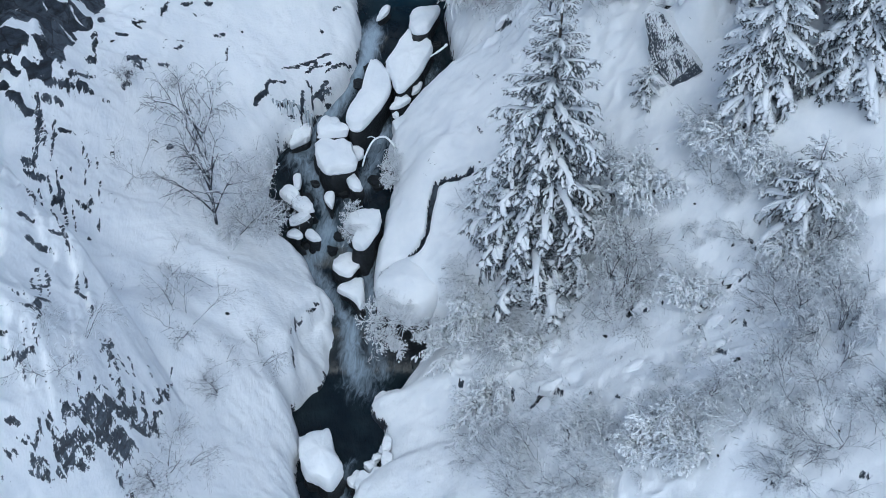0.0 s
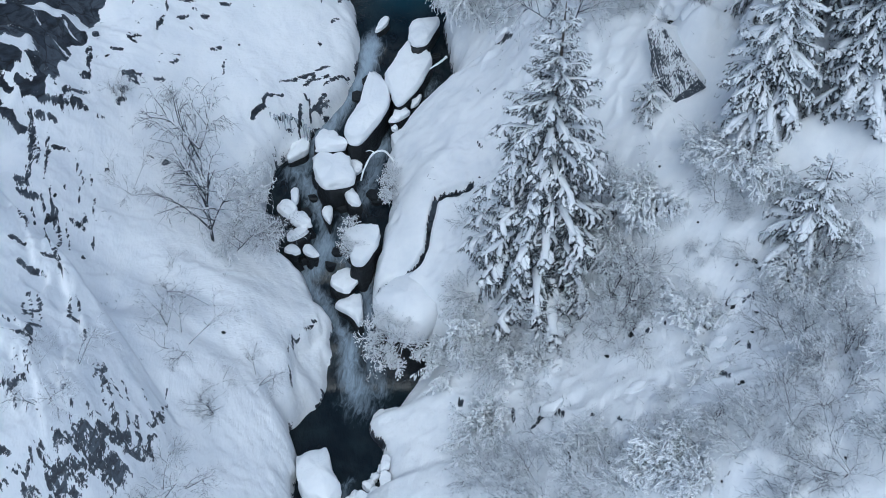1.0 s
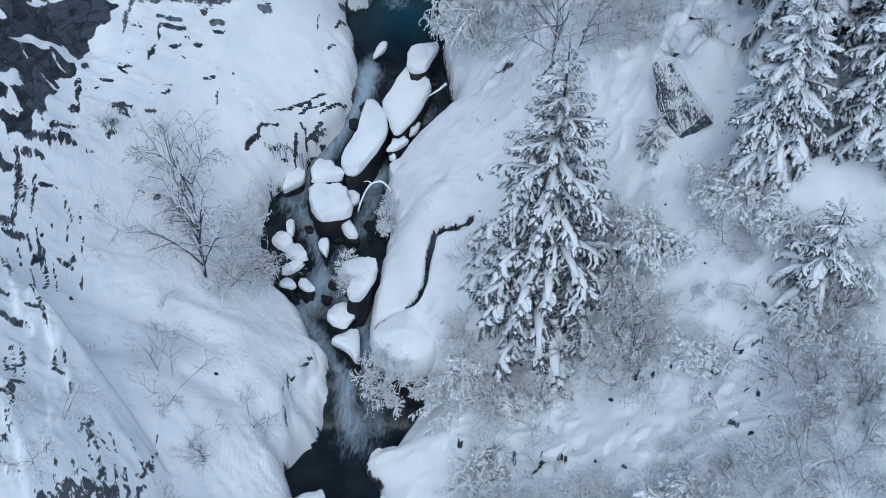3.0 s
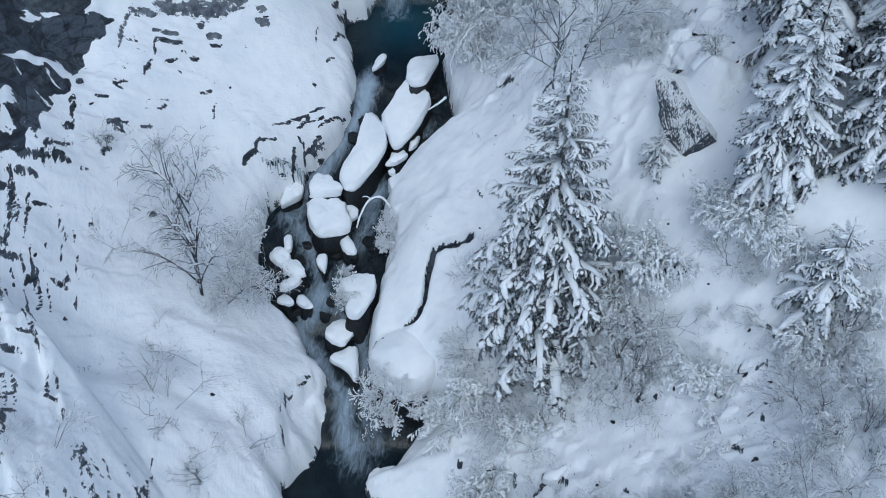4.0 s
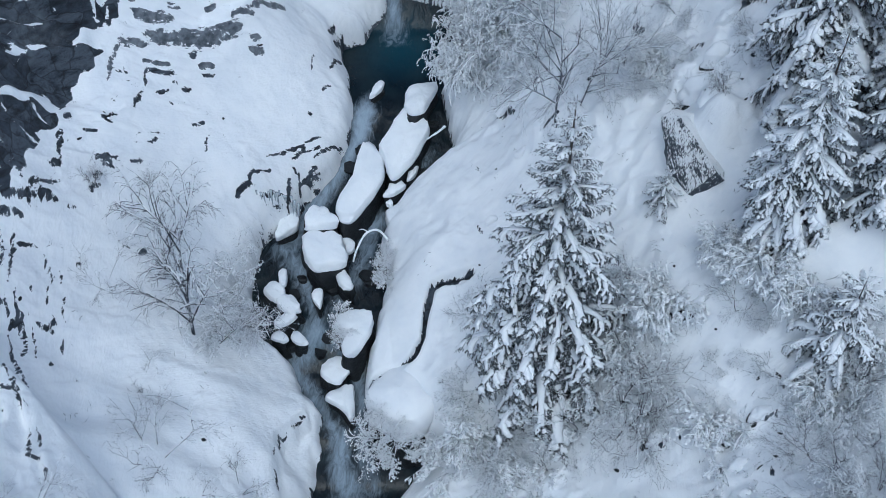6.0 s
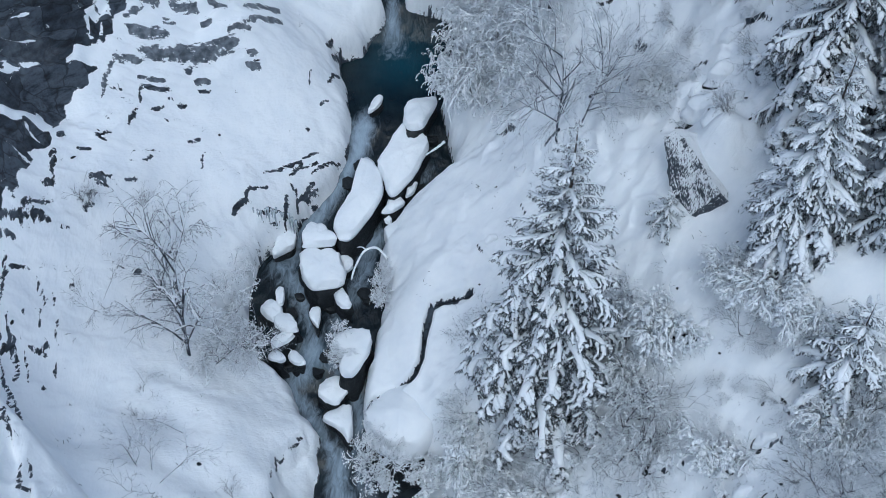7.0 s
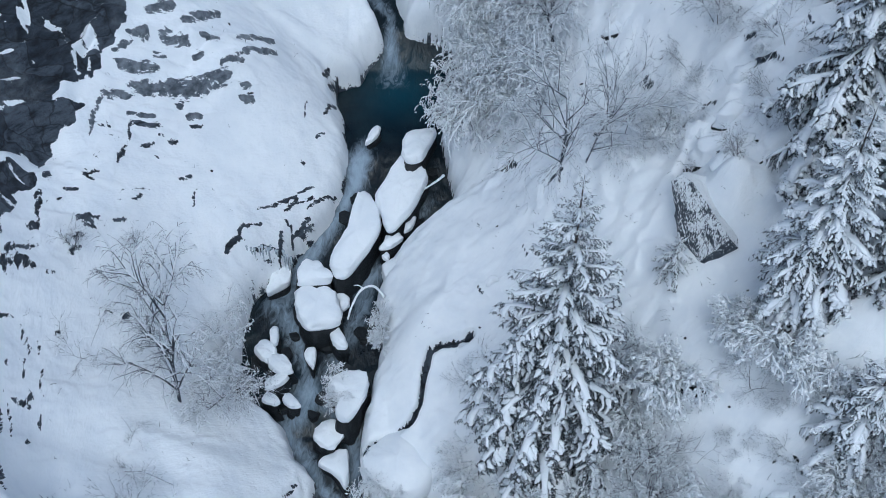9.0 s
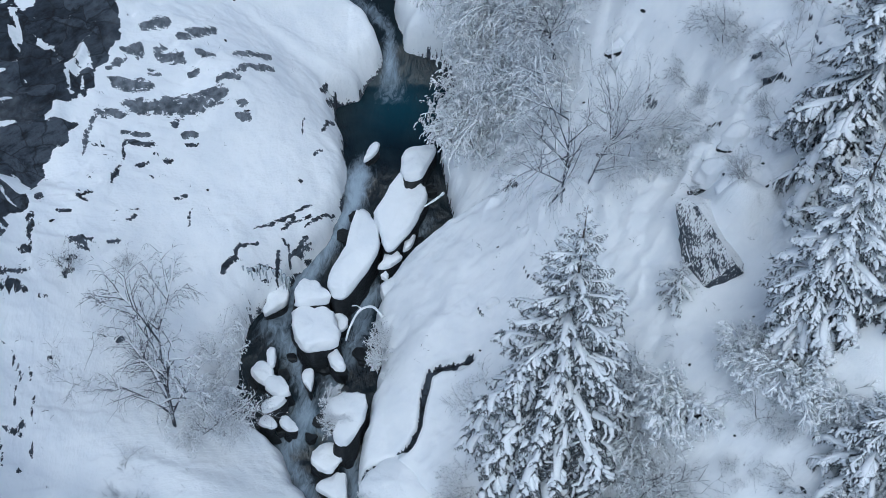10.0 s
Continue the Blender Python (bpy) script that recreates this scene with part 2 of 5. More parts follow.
PALE_BANDS_B = [(-8.87, 41.78, -8.2, 42.08, 0.11), (-11.56, 39.75, -10.9, 40.51, 0.06), (-10.31, 40.5, -9.97, 40.69, 0.09), (-9.15, 41.15, -8.77, 41.45, 0.09), (-7.67, 42.66, -6.52, 43.94, 0.11), (-7.62, 41.87, -6.38, 43.52, 0.09), (-8.2, 41.35, -7.34, 41.89, 0.09), (-7.54, 41.16, -7.15, 41.36, 0.06), (-7.65, 40.87, -7.06, 41.19, 0.08), (-9.35, 39.41, -8.8, 39.76, 0.09), (-11.15, 38.4, -10.23, 38.92, 0.06)]
SLAB_EDGES_A = [(-11.06, 38.21, -10.14, 38.73, 0.09), (-11.03, 38.18, -11.06, 37.5, 0.06), (-11.06, 37.5, -11.29, 36.77, 0.06), (-10.7, 37.76, -10.3, 38.15, 0.04), (-10.22, 38.37, -10.01, 38.45, 0.04), (-9.92, 38.43, -9.58, 38.65, 0.06), (-9.25, 39.29, -8.8, 39.55, 0.04), (-9.71, 39.56, -9.44, 39.72, 0.07), (-9.55, 37.48, -9.17, 37.73, 0.05), (-12.25, 35.7, -11.8, 36.13, 0.05), (-12.11, 35.73, -11.87, 35.78, 0.05), (-10.81, 35.74, -10.61, 36.32, 0.04), (-12.21, 34.11, -11.56, 34.65, 0.05), (-12.05, 34.09, -11.72, 34.33, 0.06), (-11.23, 34.76, -10.91, 35.18, 0.06), (-13.33, 34.37, -13.08, 33.2, 0.08), (-13.26, 32.98, -13.08, 33.17, 0.06), (-10.3, 37.64, -10.15, 37.71, 0.04)]
SLAB_EDGES_B = [(-13.24, 35, -13.08, 35.25, 0.1), (-12.69, 34.99, -12.31, 35.2, 0.04), (-12.03, 36.49, -11.83, 36.6, 0.04), (-11.99, 37.52, -11.6, 37.76, 0.04), (-6.95, 37.99, -5.78, 39.1, 0.06), (-5.78, 39.1, -4.96, 39.91, 0.06), (-5.27, 39.03, -4.16, 40.24, 0.05), (-6.09, 38.37, -5.96, 38.23, 0.05), (-6.19, 37.96, -6.31, 37.2, 0.06), (-5.82, 38.19, -5, 38.9, 0.06), (-7.16, 36.73, -6.39, 37.29, 0.04), (-8.1, 36.19, -7.59, 36.73, 0.04), (-7.59, 36.73, -7.45, 36.96, 0.04), (-7.45, 36.96, -6.85, 37.62, 0.04), (-4.69, 42.57, -4.36, 43.83, 0.1), (-4.93, 41.4, -4.66, 41.83, 0.06)]
SLAB_EDGES_C = [(-5.39, 41.8, -5.31, 42.49, 0.03), (-5.46, 40.26, -5.35, 40.37, 0.09), (-4.91, 44.75, -4.69, 45.7, 0.07), (-4.63, 44.62, -4.39, 45.72, 0.15), (-6.09, 38.54, -5.57, 39.2, 0.05), (-5.9, 38.36, -5.86, 37.87, 0.05), (-5.68, 38.99, -4.95, 39.53, 0.05), (-5.61, 38.4, -5.18, 38.89, 0.05), (-9.07, 36.86, -9, 37.43, 0.03)]
CLIFF_EDGES_A = [(-14, 30.85, -13.02, 31.92, 0.13), (-14.29, 30.28, -13.73, 30.68, 0.12), (-14.4, 30.38, -14.12, 28.55, 0.16), (-13.95, 32.73, -13.78, 31.49, 0.11), (-13.59, 31.55, -13.1, 32.48, 0.09), (-13.23, 34.51, -13.1, 33.09, 0.07), (-13.3, 32.88, -13.07, 33.14, 0.09), (-13.83, 29.78, -13.36, 30.11, 0.06), (-14.12, 28.55, -14.19, 28.01, 0.12), (-12.81, 31.9, -12.62, 32.14, 0.05), (-12.38, 33.02, -12.09, 33.46, 0.09), (-12.25, 33.5, -12.03, 33.84, 0.07), (-10.84, 31.94, -10.62, 32.19, 0.09), (-11.27, 31.76, -11.07, 31.87, 0.04), (-12.23, 34.09, -11.78, 34.37, 0.04), (-13.12, 27.62, -12.7, 27.85, 0.06), (-12.91, 27.81, -12.63, 28.14, 0.05)]
CLIFF_EDGES_B = [(-13.96, 30.09, -13.74, 28.26, 0.05), (-13.35, 28.82, -13.27, 28.33, 0.05), (-13.04, 29.75, -12.94, 29.08, 0.04), (-12.83, 29.86, -12.76, 29.4, 0.04), (-12.41, 30.27, -12.34, 30.5, 0.04), (-13.39, 31.91, -13.33, 31.33, 0.04), (-13.57, 31.22, -13.55, 30.91, 0.04), (-13.56, 28.23, -13.48, 26.98, 0.06), (-12.97, 29.14, -12.92, 28.32, 0.04), (-12.58, 29.14, -12.44, 28.17, 0.03), (-13.22, 27.53, -13.02, 26.56, 0.04), (-12.67, 26.6, -12.62, 26.82, 0.06), (-13.82, 27.92, -13.77, 27.35, 0.08), (-13.48, 27.74, -13.19, 26.29, 0.06), (-14.17, 29.68, -13.93, 28.57, 0.04), (-12.53, 27.78, -12.48, 27.3, 0.03), (-13.21, 30.07, -13.14, 29.47, 0.03)]
CLIFF_EDGES_C = [(-12.27, 22.02, -12.01, 22.38, 0.14), (-11.93, 21.44, -11.57, 21.85, 0.19), (-11.66, 22.22, -11.29, 22.52, 0.14), (-11.47, 22.84, -11.14, 21.96, 0.12), (-12.18, 23.12, -13.79, 27.06, 0.11), (-13.79, 27.06, -13.34, 27.66, 0.08), (-14.51, 27.64, -13.89, 27.65, 0.12), (-14.59, 27.87, -14.13, 27.89, 0.14), (-13.43, 26.26, -11.48, 22.58, 0.07), (-14.13, 27.35, -13.92, 26.72, 0.06), (-14.36, 26.94, -12.21, 23.04, 0.06)]
BLUFF_EDGES_A = [(-11.03, 21.66, -10.86, 21.01, 0.1), (-10.9, 20.85, -10.7, 21.07, 0.1), (-10.5, 20.83, -10.45, 20.47, 0.09), (-11.44, 18.78, -11.23, 19.09, 0.08), (-11.54, 19.36, -11.35, 19.19, 0.06), (-11.22, 18.82, -11.19, 19.79, 0.08), (-11.27, 17.55, -11.02, 17.97, 0.09), (-11.02, 17.97, -10.91, 18.33, 0.1), (-11.62, 20.89, -11.41, 20.21, 0.04), (-11.68, 20.38, -11.48, 19.62, 0.05), (-11.39, 20.78, -11.25, 19.96, 0.04), (-10.88, 21.81, -10.75, 21.35, 0.05), (-11.3, 18.57, -11.22, 18.1, 0.04), (-11.09, 18.51, -11.06, 18.15, 0.04)]
BLUFF_EDGES_B = [(-10.07, 20.45, -9.92, 19.03, 0.09), (-9.93, 19.82, -9.75, 19.08, 0.07), (-9.75, 19.08, -9.68, 18.59, 0.07), (-9.87, 20.07, -9.73, 19.83, 0.03), (-9.61, 20.79, -9.59, 20.52, 0.03), (-10.33, 18.47, -10.33, 17.85, 0.07), (-10.33, 17.85, -10.26, 17.54, 0.07), (-10.29, 17.45, -9.82, 18.52, 0.07), (-10.23, 17.19, -9.73, 18.72, 0.14), (-10.5, 16.72, -10.05, 17.87, 0.09), (-10.11, 17.3, -9.71, 18.35, 0.13), (-9.92, 17.61, -9.61, 18.39, 0.15), (-9.68, 18.59, -9.62, 19.81, 0.07), (-9.63, 18.72, -9.26, 20.19, 0.11), (-9.52, 19.42, -9.49, 20.17, 0.06), (-9.37, 20.13, -9.23, 21.21, 0.1)]
BLUFF_EDGES_C = [(-9.23, 21.16, -9.47, 22.59, 0.05), (-10.89, 15.87, -10.33, 16.67, 0.09), (-10.33, 16.67, -9.89, 17.62, 0.09), (-10.76, 16.13, -10.34, 16.85, 0.09), (-10.49, 16.87, -10.3, 17.41, 0.05), (-10.2, 18.12, -10.23, 17.44, 0.05), (-10.79, 16.65, -10.87, 16.26, 0.04), (-10.62, 16.8, -10.76, 16.33, 0.03), (-11.18, 15.79, -10.79, 16.3, 0.05), (-11.25, 15.61, -10.9, 15.98, 0.05), (-11.23, 15.49, -11, 15.78, 0.05), (-11.62, 15.02, -11.56, 15.05, 0.07), (-11.49, 15.89, -11.15, 16.1, 0.03), (-11.11, 18.94, -11.16, 19.79, 0.08), (-11.33, 19.68, -11.65, 20.77, 0.05), (-11.5, 21.04, -11.27, 20.05, 0.05)]
BLUFF_EDGES_D = [(-11.02, 18.42, -11.16, 19.28, 0.05), (-11.11, 17.78, -11.61, 17.16, 0.08), (-11.31, 18.14, -11.21, 17.82, 0.05), (-11.73, 17.74, -11.52, 17.82, 0.11), (-11.69, 19.08, -11.5, 19.16, 0.1), (-10.54, 20.7, -10.45, 20.51, 0.07), (-9.76, 20.53, -9.64, 19.67, 0.03), (-9.51, 21.03, -9.39, 20.62, 0.03), (-9.81, 19.13, -9.76, 18.73, 0.04), (-10.17, 17.11, -9.95, 17.73, 0.09), (-10.47, 16.62, -10.18, 17.07, 0.07), (-11.35, 15.78, -11.1, 16.01, 0.03), (-11.57, 15.38, -11.31, 15.59, 0.04)]
BANK_STONES_A = [(3.59, 23.43, 4.14, 22.84, 0.15), (4.15, 23.07, 4.36, 22.53, 0.06), (8.53, 24.29, 9.12, 23.98, 0.1), (8.72, 23.6, 8.76, 22.92, 0.1), (8.97, 22.35, 9.22, 21.41, 0.08), (10.33, 24.46, 10.16, 24.37, 0.06), (10.02, 22.75, 9.99, 22.37, 0.04), (0.62, 25.08, 0.8, 24.88, 0.09), (0.68, 23.77, 1.05, 23.29, 0.04), (1.05, 23.29, 1.41, 22.48, 0.04), (6.01, 21.81, 6.12, 21.5, 0.04), (4.85, 22.08, 4.94, 21.69, 0.04), (6.49, 20.1, 6.67, 19.53, 0.06), (6.96, 25.06, 7.29, 24.62, 0.08), (9.58, 16.84, 9.91, 16.5, 0.05), (9.91, 16.5, 10.08, 16.62, 0.05)]
BANK_STONES_B = [(10.29, 16.57, 10.62, 16.34, 0.05), (11.92, 16.24, 12.16, 16.01, 0.07), (2.6, 23.99, 2.62, 23.35, 0.09), (3.25, 22.75, 3.46, 22.92, 0.04), (5.49, 20.2, 5.54, 19.95, 0.06), (3.83, 21.32, 4.09, 21.04, 0.04), (8.6, 20.19, 8.73, 19.93, 0.07), (9.92, 20.62, 10.28, 20.2, 0.04), (2.24, 26.08, 2.49, 25.58, 0.07), (4.29, 21.2, 4.42, 20.58, 0.04), (8.62, 18.1, 8.64, 17.95, 0.05), (12.19, 20.31, 12.2, 20.14, 0.05)]
BANK_STONES_C = [(7.62, 28.16, 7.88, 27.92, 0.08), (8.19, 27.9, 8.48, 27.82, 0.08), (6.62, 37.73, 7.04, 37.28, 0.09), (2.26, 39.09, 2.75, 37.86, 0.07), (2.98, 34.64, 3.14, 34.27, 0.03), (1.4, 34.05, 1.62, 33.67, 0.04), (2.55, 32.27, 2.85, 31.87, 0.04), (11.41, 25.25, 11.52, 25.02, 0.09), (10.41, 24.57, 10.45, 24.3, 0.04), (13.32, 28.77, 13.39, 28.47, 0.04), (7.71, 24.81, 7.78, 24.63, 0.04)]
BANK_STONES_D = [(10.05, 36.61, 10.71, 35.99, 0.09), (11.47, 37.17, 11.53, 36.61, 0.06), (11.3, 37.77, 11.44, 37.55, 0.04), (8.61, 36.21, 8.95, 35.9, 0.05), (10.21, 34.75, 10.48, 34.71, 0.05), (10.68, 34.78, 10.88, 34.44, 0.05), (9.79, 37.49, 10.05, 37.15, 0.07), (9.64, 38.47, 9.8, 38.36, 0.06), (3.79, 36.12, 4.33, 36.24, 0.06), (2.18, 38.85, 2.83, 37.76, 0.08), (6.81, 37.56, 7.03, 37.21, 0.1), (6.98, 38.37, 7.31, 38.07, 0.1), (10.56, 37.15, 10.66, 37.03, 0.06), (5.27, 37.1, 5.44, 36.91, 0.04), (8.35, 34.92, 8.59, 34.6, 0.07), (8.85, 34.32, 9.14, 34.23, 0.05)]
LEDGES = PALE_BANDS_A + PALE_BANDS_B + SLAB_EDGES_A + SLAB_EDGES_B + SLAB_EDGES_C + CLIFF_EDGES_A + CLIFF_EDGES_B + CLIFF_EDGES_C + BLUFF_EDGES_A + BLUFF_EDGES_B + BLUFF_EDGES_C + BLUFF_EDGES_D + BANK_STONES_A + BANK_STONES_B + BANK_STONES_C + BANK_STONES_D


def line_distance(x, y, line):
    best = np.full(np.broadcast(x, y).shape, 9.0)
    for (ax, ay), (bx, by) in zip(line, line[1:]):
        dx, dy = bx - ax, by - ay
        f = np.clip(((x - ax) * dx + (y - ay) * dy) / (dx * dx + dy * dy), 0, 1)
        best = np.minimum(best, np.hypot(x - ax - f * dx, y - ay - f * dy))
    return best


def crack(x, y):
    """1 along the open cracks in the snow of the banks, else 0."""
    best = np.full(np.broadcast(x, y).shape, 9.0)
    for line, thin in ((CRACK, 0.02), (STEP, 0.1)):
        best = np.minimum(best, line_distance(x, y, line) + thin)
    return 1 - ramp(best + 0.06 * lumps(x, y, 0.5, 15), 0.07, 0.19)


def ramp(v, lo, hi):
    s = np.clip((v - lo) / (hi - lo), 0, 1)
    return s * s * (3 - 2 * s)


def swell(d, width):
    """The round shoulder of a snow bank: upright at its foot, level at its top."""
    s = 1 - np.clip(d / width, 0, 1)
    return np.sqrt(1 - s * s)


def lattice(ix, iy, seed):
    h = (ix * 374761393 + iy * 668265263 + seed * 974634777) & 0xFFFFFFFF
    h = ((h ^ (h >> 13)) * 1274126177) & 0xFFFFFFFF
    return ((h ^ (h >> 16)) & 0xFFFF) / 65535.0


def lumps(x, y, size, seed, octaves=3):
    """Smooth noise from -1 to 1 with features of that size in metres."""
    total, amp, norm = 0.0, 1.0, 0.0
    for o in range(octaves):
        u, v = x / size, y / size
        iu, iv = np.floor(u).astype(np.int64), np.floor(v).astype(np.int64)
        fu, fv = u - iu, v - iv
        fu, fv = fu * fu * (3 - 2 * fu), fv * fv * (3 - 2 * fv)
        a, b = lattice(iu, iv, seed + o), lattice(iu + 1, iv, seed + o)
        c, d = lattice(iu, iv + 1, seed + o), lattice(iu + 1, iv + 1, seed + o)
        total = total + amp * ((a + (b - a) * fu) * (1 - fv) + (c + (d - c) * fu) * fv)
        norm, amp, size = norm + amp, amp * 0.5, size * 0.5
    return 2 * total / norm - 1


def ledges(f, sharp=0.72):
    """A rise cut into steps, less the even rise."""
    k = np.floor(f)
    return k + ramp(f - k, sharp, 1.0) - f


def ledge_relief(x, y, wanted=None):
    """How bare the rock lies along the ledges (0.5 at their rim), and how far the ground steps up at them."""
    x, y = np.broadcast_arrays(np.atleast_1d(x), np.atleast_1d(y))
    rock, lift = np.zeros(x.shape), np.zeros(x.shape)
    wx = x + 0.06 * lumps(x, y, 0.45, 141, 2) + 0.03 * lumps(x, y, 0.14, 142, 1)
    wy = y + 0.06 * lumps(x, y, 0.45, 143, 2) + 0.03 * lumps(x, y, 0.14, 144, 1)
    fat = 1 + 0.4 * lumps(x, y, 0.5, 145, 2)
    for ax, ay, bx, by, w in LEDGES if wanted is None else wanted:
        w = 0.7 * w if ay < 24 and ax < -8 else 1.35 * w if ax < -12.2 else 1.7 * w if ax > 0 else 1.3 * w if ay > 39 else w
        near = (x > min(ax, bx) - 1.2) & (x < max(ax, bx) + 1.2) & (y > min(ay, by) - 1.2) & (y < max(ay, by) + 1.2)
        if not near.any():
            continue
        px, py, dx, dy = wx[near] - ax, wy[near] - ay, bx - ax, by - ay
        size = max(np.hypot(dx, dy), 0.05)
        f = np.clip((px * dx + py * dy) / size ** 2, 0, 1)
        d = np.hypot(px - f * dx, py - f * dy)
        width = (0.45 * w + 0.02) * fat[near] * (1 - 0.55 * np.abs(2 * f - 1) ** 3)
        rock[near] = np.maximum(rock[near], 1 - 0.5 * d / width)
        side = (dx * py - dy * px) / size * (1 if dx > 0 else -1)
        lift[near] += (0.08 + 0.9 * min(w, 0.3)) * ramp(side, -width, width) * np.exp(-np.maximum(side, 0) / 0.5) * ramp(d, 1.1, 0.3) * min(1, abs(dx) / size * 1.5)
    return rock, np.minimum(lift, 0.6)


def bluff_ribs(x, y):
    """Upright beds of the bluff, from 0 in their joints to 1 on their backs."""
    return ramp(lumps(x + 0.1 * y, (y - 0.1 * x) / 4.5, 0.42, 61, 3), -0.12, 0.16)


def cliff_tiers(x, y, c):
    """A count that grows by one from each tier of the cliffs to the next."""
    u, v = 0.68 * x + 0.73 * y, 0.73 * y - 0.68 * x
    return 0.75 * v + 0.9 * lumps(u / 2.0, v, 1.9, 65, 3) + 0.5 * lumps(x, y, 0.8, 67, 2) + 0.3 * c


def ground_height(x, y):
    x, y = np.asarray(x, float), np.asarray(y, float)
    w = water_z(y) + np.where(y > 75, 0.2 * np.minimum(y - 75, 150), 0) - np.where(y < 5, 0.12 * np.minimum(5 - y, 100), 0)
    wob = 0.2 * lumps(x, y, 0.9, 11, 2) + 0.08 * lumps(x, y, 0.32, 13, 2)
    dl, dr = left_x(y) - x + wob, x - right_x(y) + wob
    far_l, far_r = np.maximum(dl, 0), np.maximum(dr, 0)
    far_l = far_l + (np.maximum(left_far(y) - x, 0) - far_l) * (1 - np.exp(-far_l / 2.0))
    far_r = far_r + (np.maximum(x - right_far(y), 0) - far_r) * (1 - np.exp(-far_r / 2.0))
    far_l = np.where(far_l > 16, 16 + 30 * (1 - np.exp(-(far_l - 16) / 30)), far_l)
    far_r = np.where(far_r > 16, 16 + 30 * (1 - np.exp(-(far_r - 16) / 30)), far_r)
    lw = left_wide(y)
    left = left_lip(y) * swell(dl + 0.05, lw) + left_rise(y) * far_l
    right = right_lip(y) * swell(dr + 0.05, 0.55) + right_rise(y) * far_r
    relief = ledge_relief(x, y)[1].reshape(x.shape)
    # a bluff and a line of low cliffs on the left
    e = np.maximum(bluff_x(y) - x + 0.3 * lumps(x, y, 1.3, 21), 0)
    bluff = (4.0 + 1.2 * ramp(y, 20.5, 18.5)) * ramp(e, -0.1, 1.2) + 0.15 * np.minimum(e, 4)
    c = np.maximum(cliff_x(y) - x + 0.5 * lumps(x, y, 1.6, 31), 0)
    cliff = ramp(y, 25, 27) * (0.8 * ramp(c, 0, 0.5) - 0.3 * ramp(y, 33, 37) * np.minimum(c, 6))
    rough = ramp(far_l, 0.6, 2.5)
    # ledges and joints, thin bedding plates, blocks in the cliffs
    k = y - ledge_y(x) + 0.3 * lumps(x, y, 0.8, 45)
    u, v = 0.68 * x + 0.73 * y, 0.73 * y - 0.68 * x
    plates = ramp(lumps(u / 3.2, v, 0.55, 41, 3), 0.12, 0.2) * ramp(lumps(x, y, 2.6, 43, 2) + 0.7 * ramp(k, -1.0, 1.0), 0.0, 0.3)
    plates = plates + ramp(lumps(u / 4.0, v, 0.9, 47, 3), 0.2, 0.28) * ramp(lumps(x, y, 2.0, 48, 2) + 0.5 * ramp(k, -1.0, 1.0) + 0.7 * np.exp(-(((x + 5.9) / 1.4) ** 2 + ((y - 38.8) / 1.6) ** 2)), 0.15, 0.4)
    ribs = bluff_ribs(x, y) * ramp(e, 0.05, 0.5) * ramp(y, 26, 24)
    blocks = ledges(cliff_tiers(x, y, c)) * ramp(c, 0.0, 0.4) * ramp(y, 29.3, 30.5)
    tier = np.interp(y, [25.9, 26.8, 27.5, 28.1, 28.7], [-5.95, -6.03, -5.95, -5.5, -5.1])
    left = left - 1.2 * ramp(x - tier + 0.12 * lumps(x, y, 0.5, 16), -0.05, 0.2) * ramp(y, 25.4, 26.0) * ramp(y, 29.2, 28.4)
    left = left - 0.45 * crack(x, y) + bluff + cliff + rough * (relief + 0.32 * ribs + 0.07 * plates + 0.7 * blocks + ramp(c, 0.2, 1.0) * ramp(y, 31, 33) * 0.35 * lumps(u / 2, v, 0.9, 68, 3))
    left = left + rough * (0.16 * lumps(x, y, 2.3, 71) + 0.05 * lumps(x, y, 0.6, 73))
    right = right + ramp(far_r, 0.5, 3) * (0.4 * lumps(x, y, 2.2, 81) + 0.09 * lumps(x, y, 0.7, 85) + 0.2 * ramp(lumps(x, y, 3, 86, 2), -0.2, 0.3) * (1 - np.abs(lumps(x, y, 0.75, 88, 2)) * 2.2)) + ramp(far_r, 5, 9) * 0.25 * lumps(x, y, 1.1, 87)
    right = right + ramp(far_r, 0.3, 1.2) * ramp(far_r, 8, 5) * (0.1 * (1 - 2 * np.abs(lumps(x, y * 0.8, 1.5, 82, 2))) + 0.05 * (1 - 2 * np.abs(lumps(x, y, 0.6, 84, 2))))
    right = right + 0.8 * relief * ramp(far_r, 0.2, 0.8) - 0.6 * crack(x, y) + 1.7 * np.exp(-(((x - 9.0) / 0.85) ** 2 + ((y - 33.2) / 0.9) ** 2))
    bank = np.where(dl > -0.1, left, np.where(dr > -0.1, right, 0))
    for sx_, sy_, sr, sh in SWELLS:
        bank = bank + sh * np.exp(-((x - sx_) ** 2 + (y - sy_) ** 2) / sr ** 2) * ramp(np.maximum(dl, dr), 0.2, 1.2)
    bed = -0.55 * ramp(np.minimum(-dl, -dr), -0.1, 0.5)
    return w + bank + bed


# end terrain


def spread(lo, hi, step, reach):
    """Even steps from lo to hi, then ever longer ones out to the horizon."""
    inner = list(np.arange(lo, hi, step))
    out, d, s = [], 0.0, step
    while d < reach:
        s *= 1.18
        d += s
        out.append(d)
    return np.array([lo - v for v in reversed(out)] + inner + [inner[-1] + v for v in out])


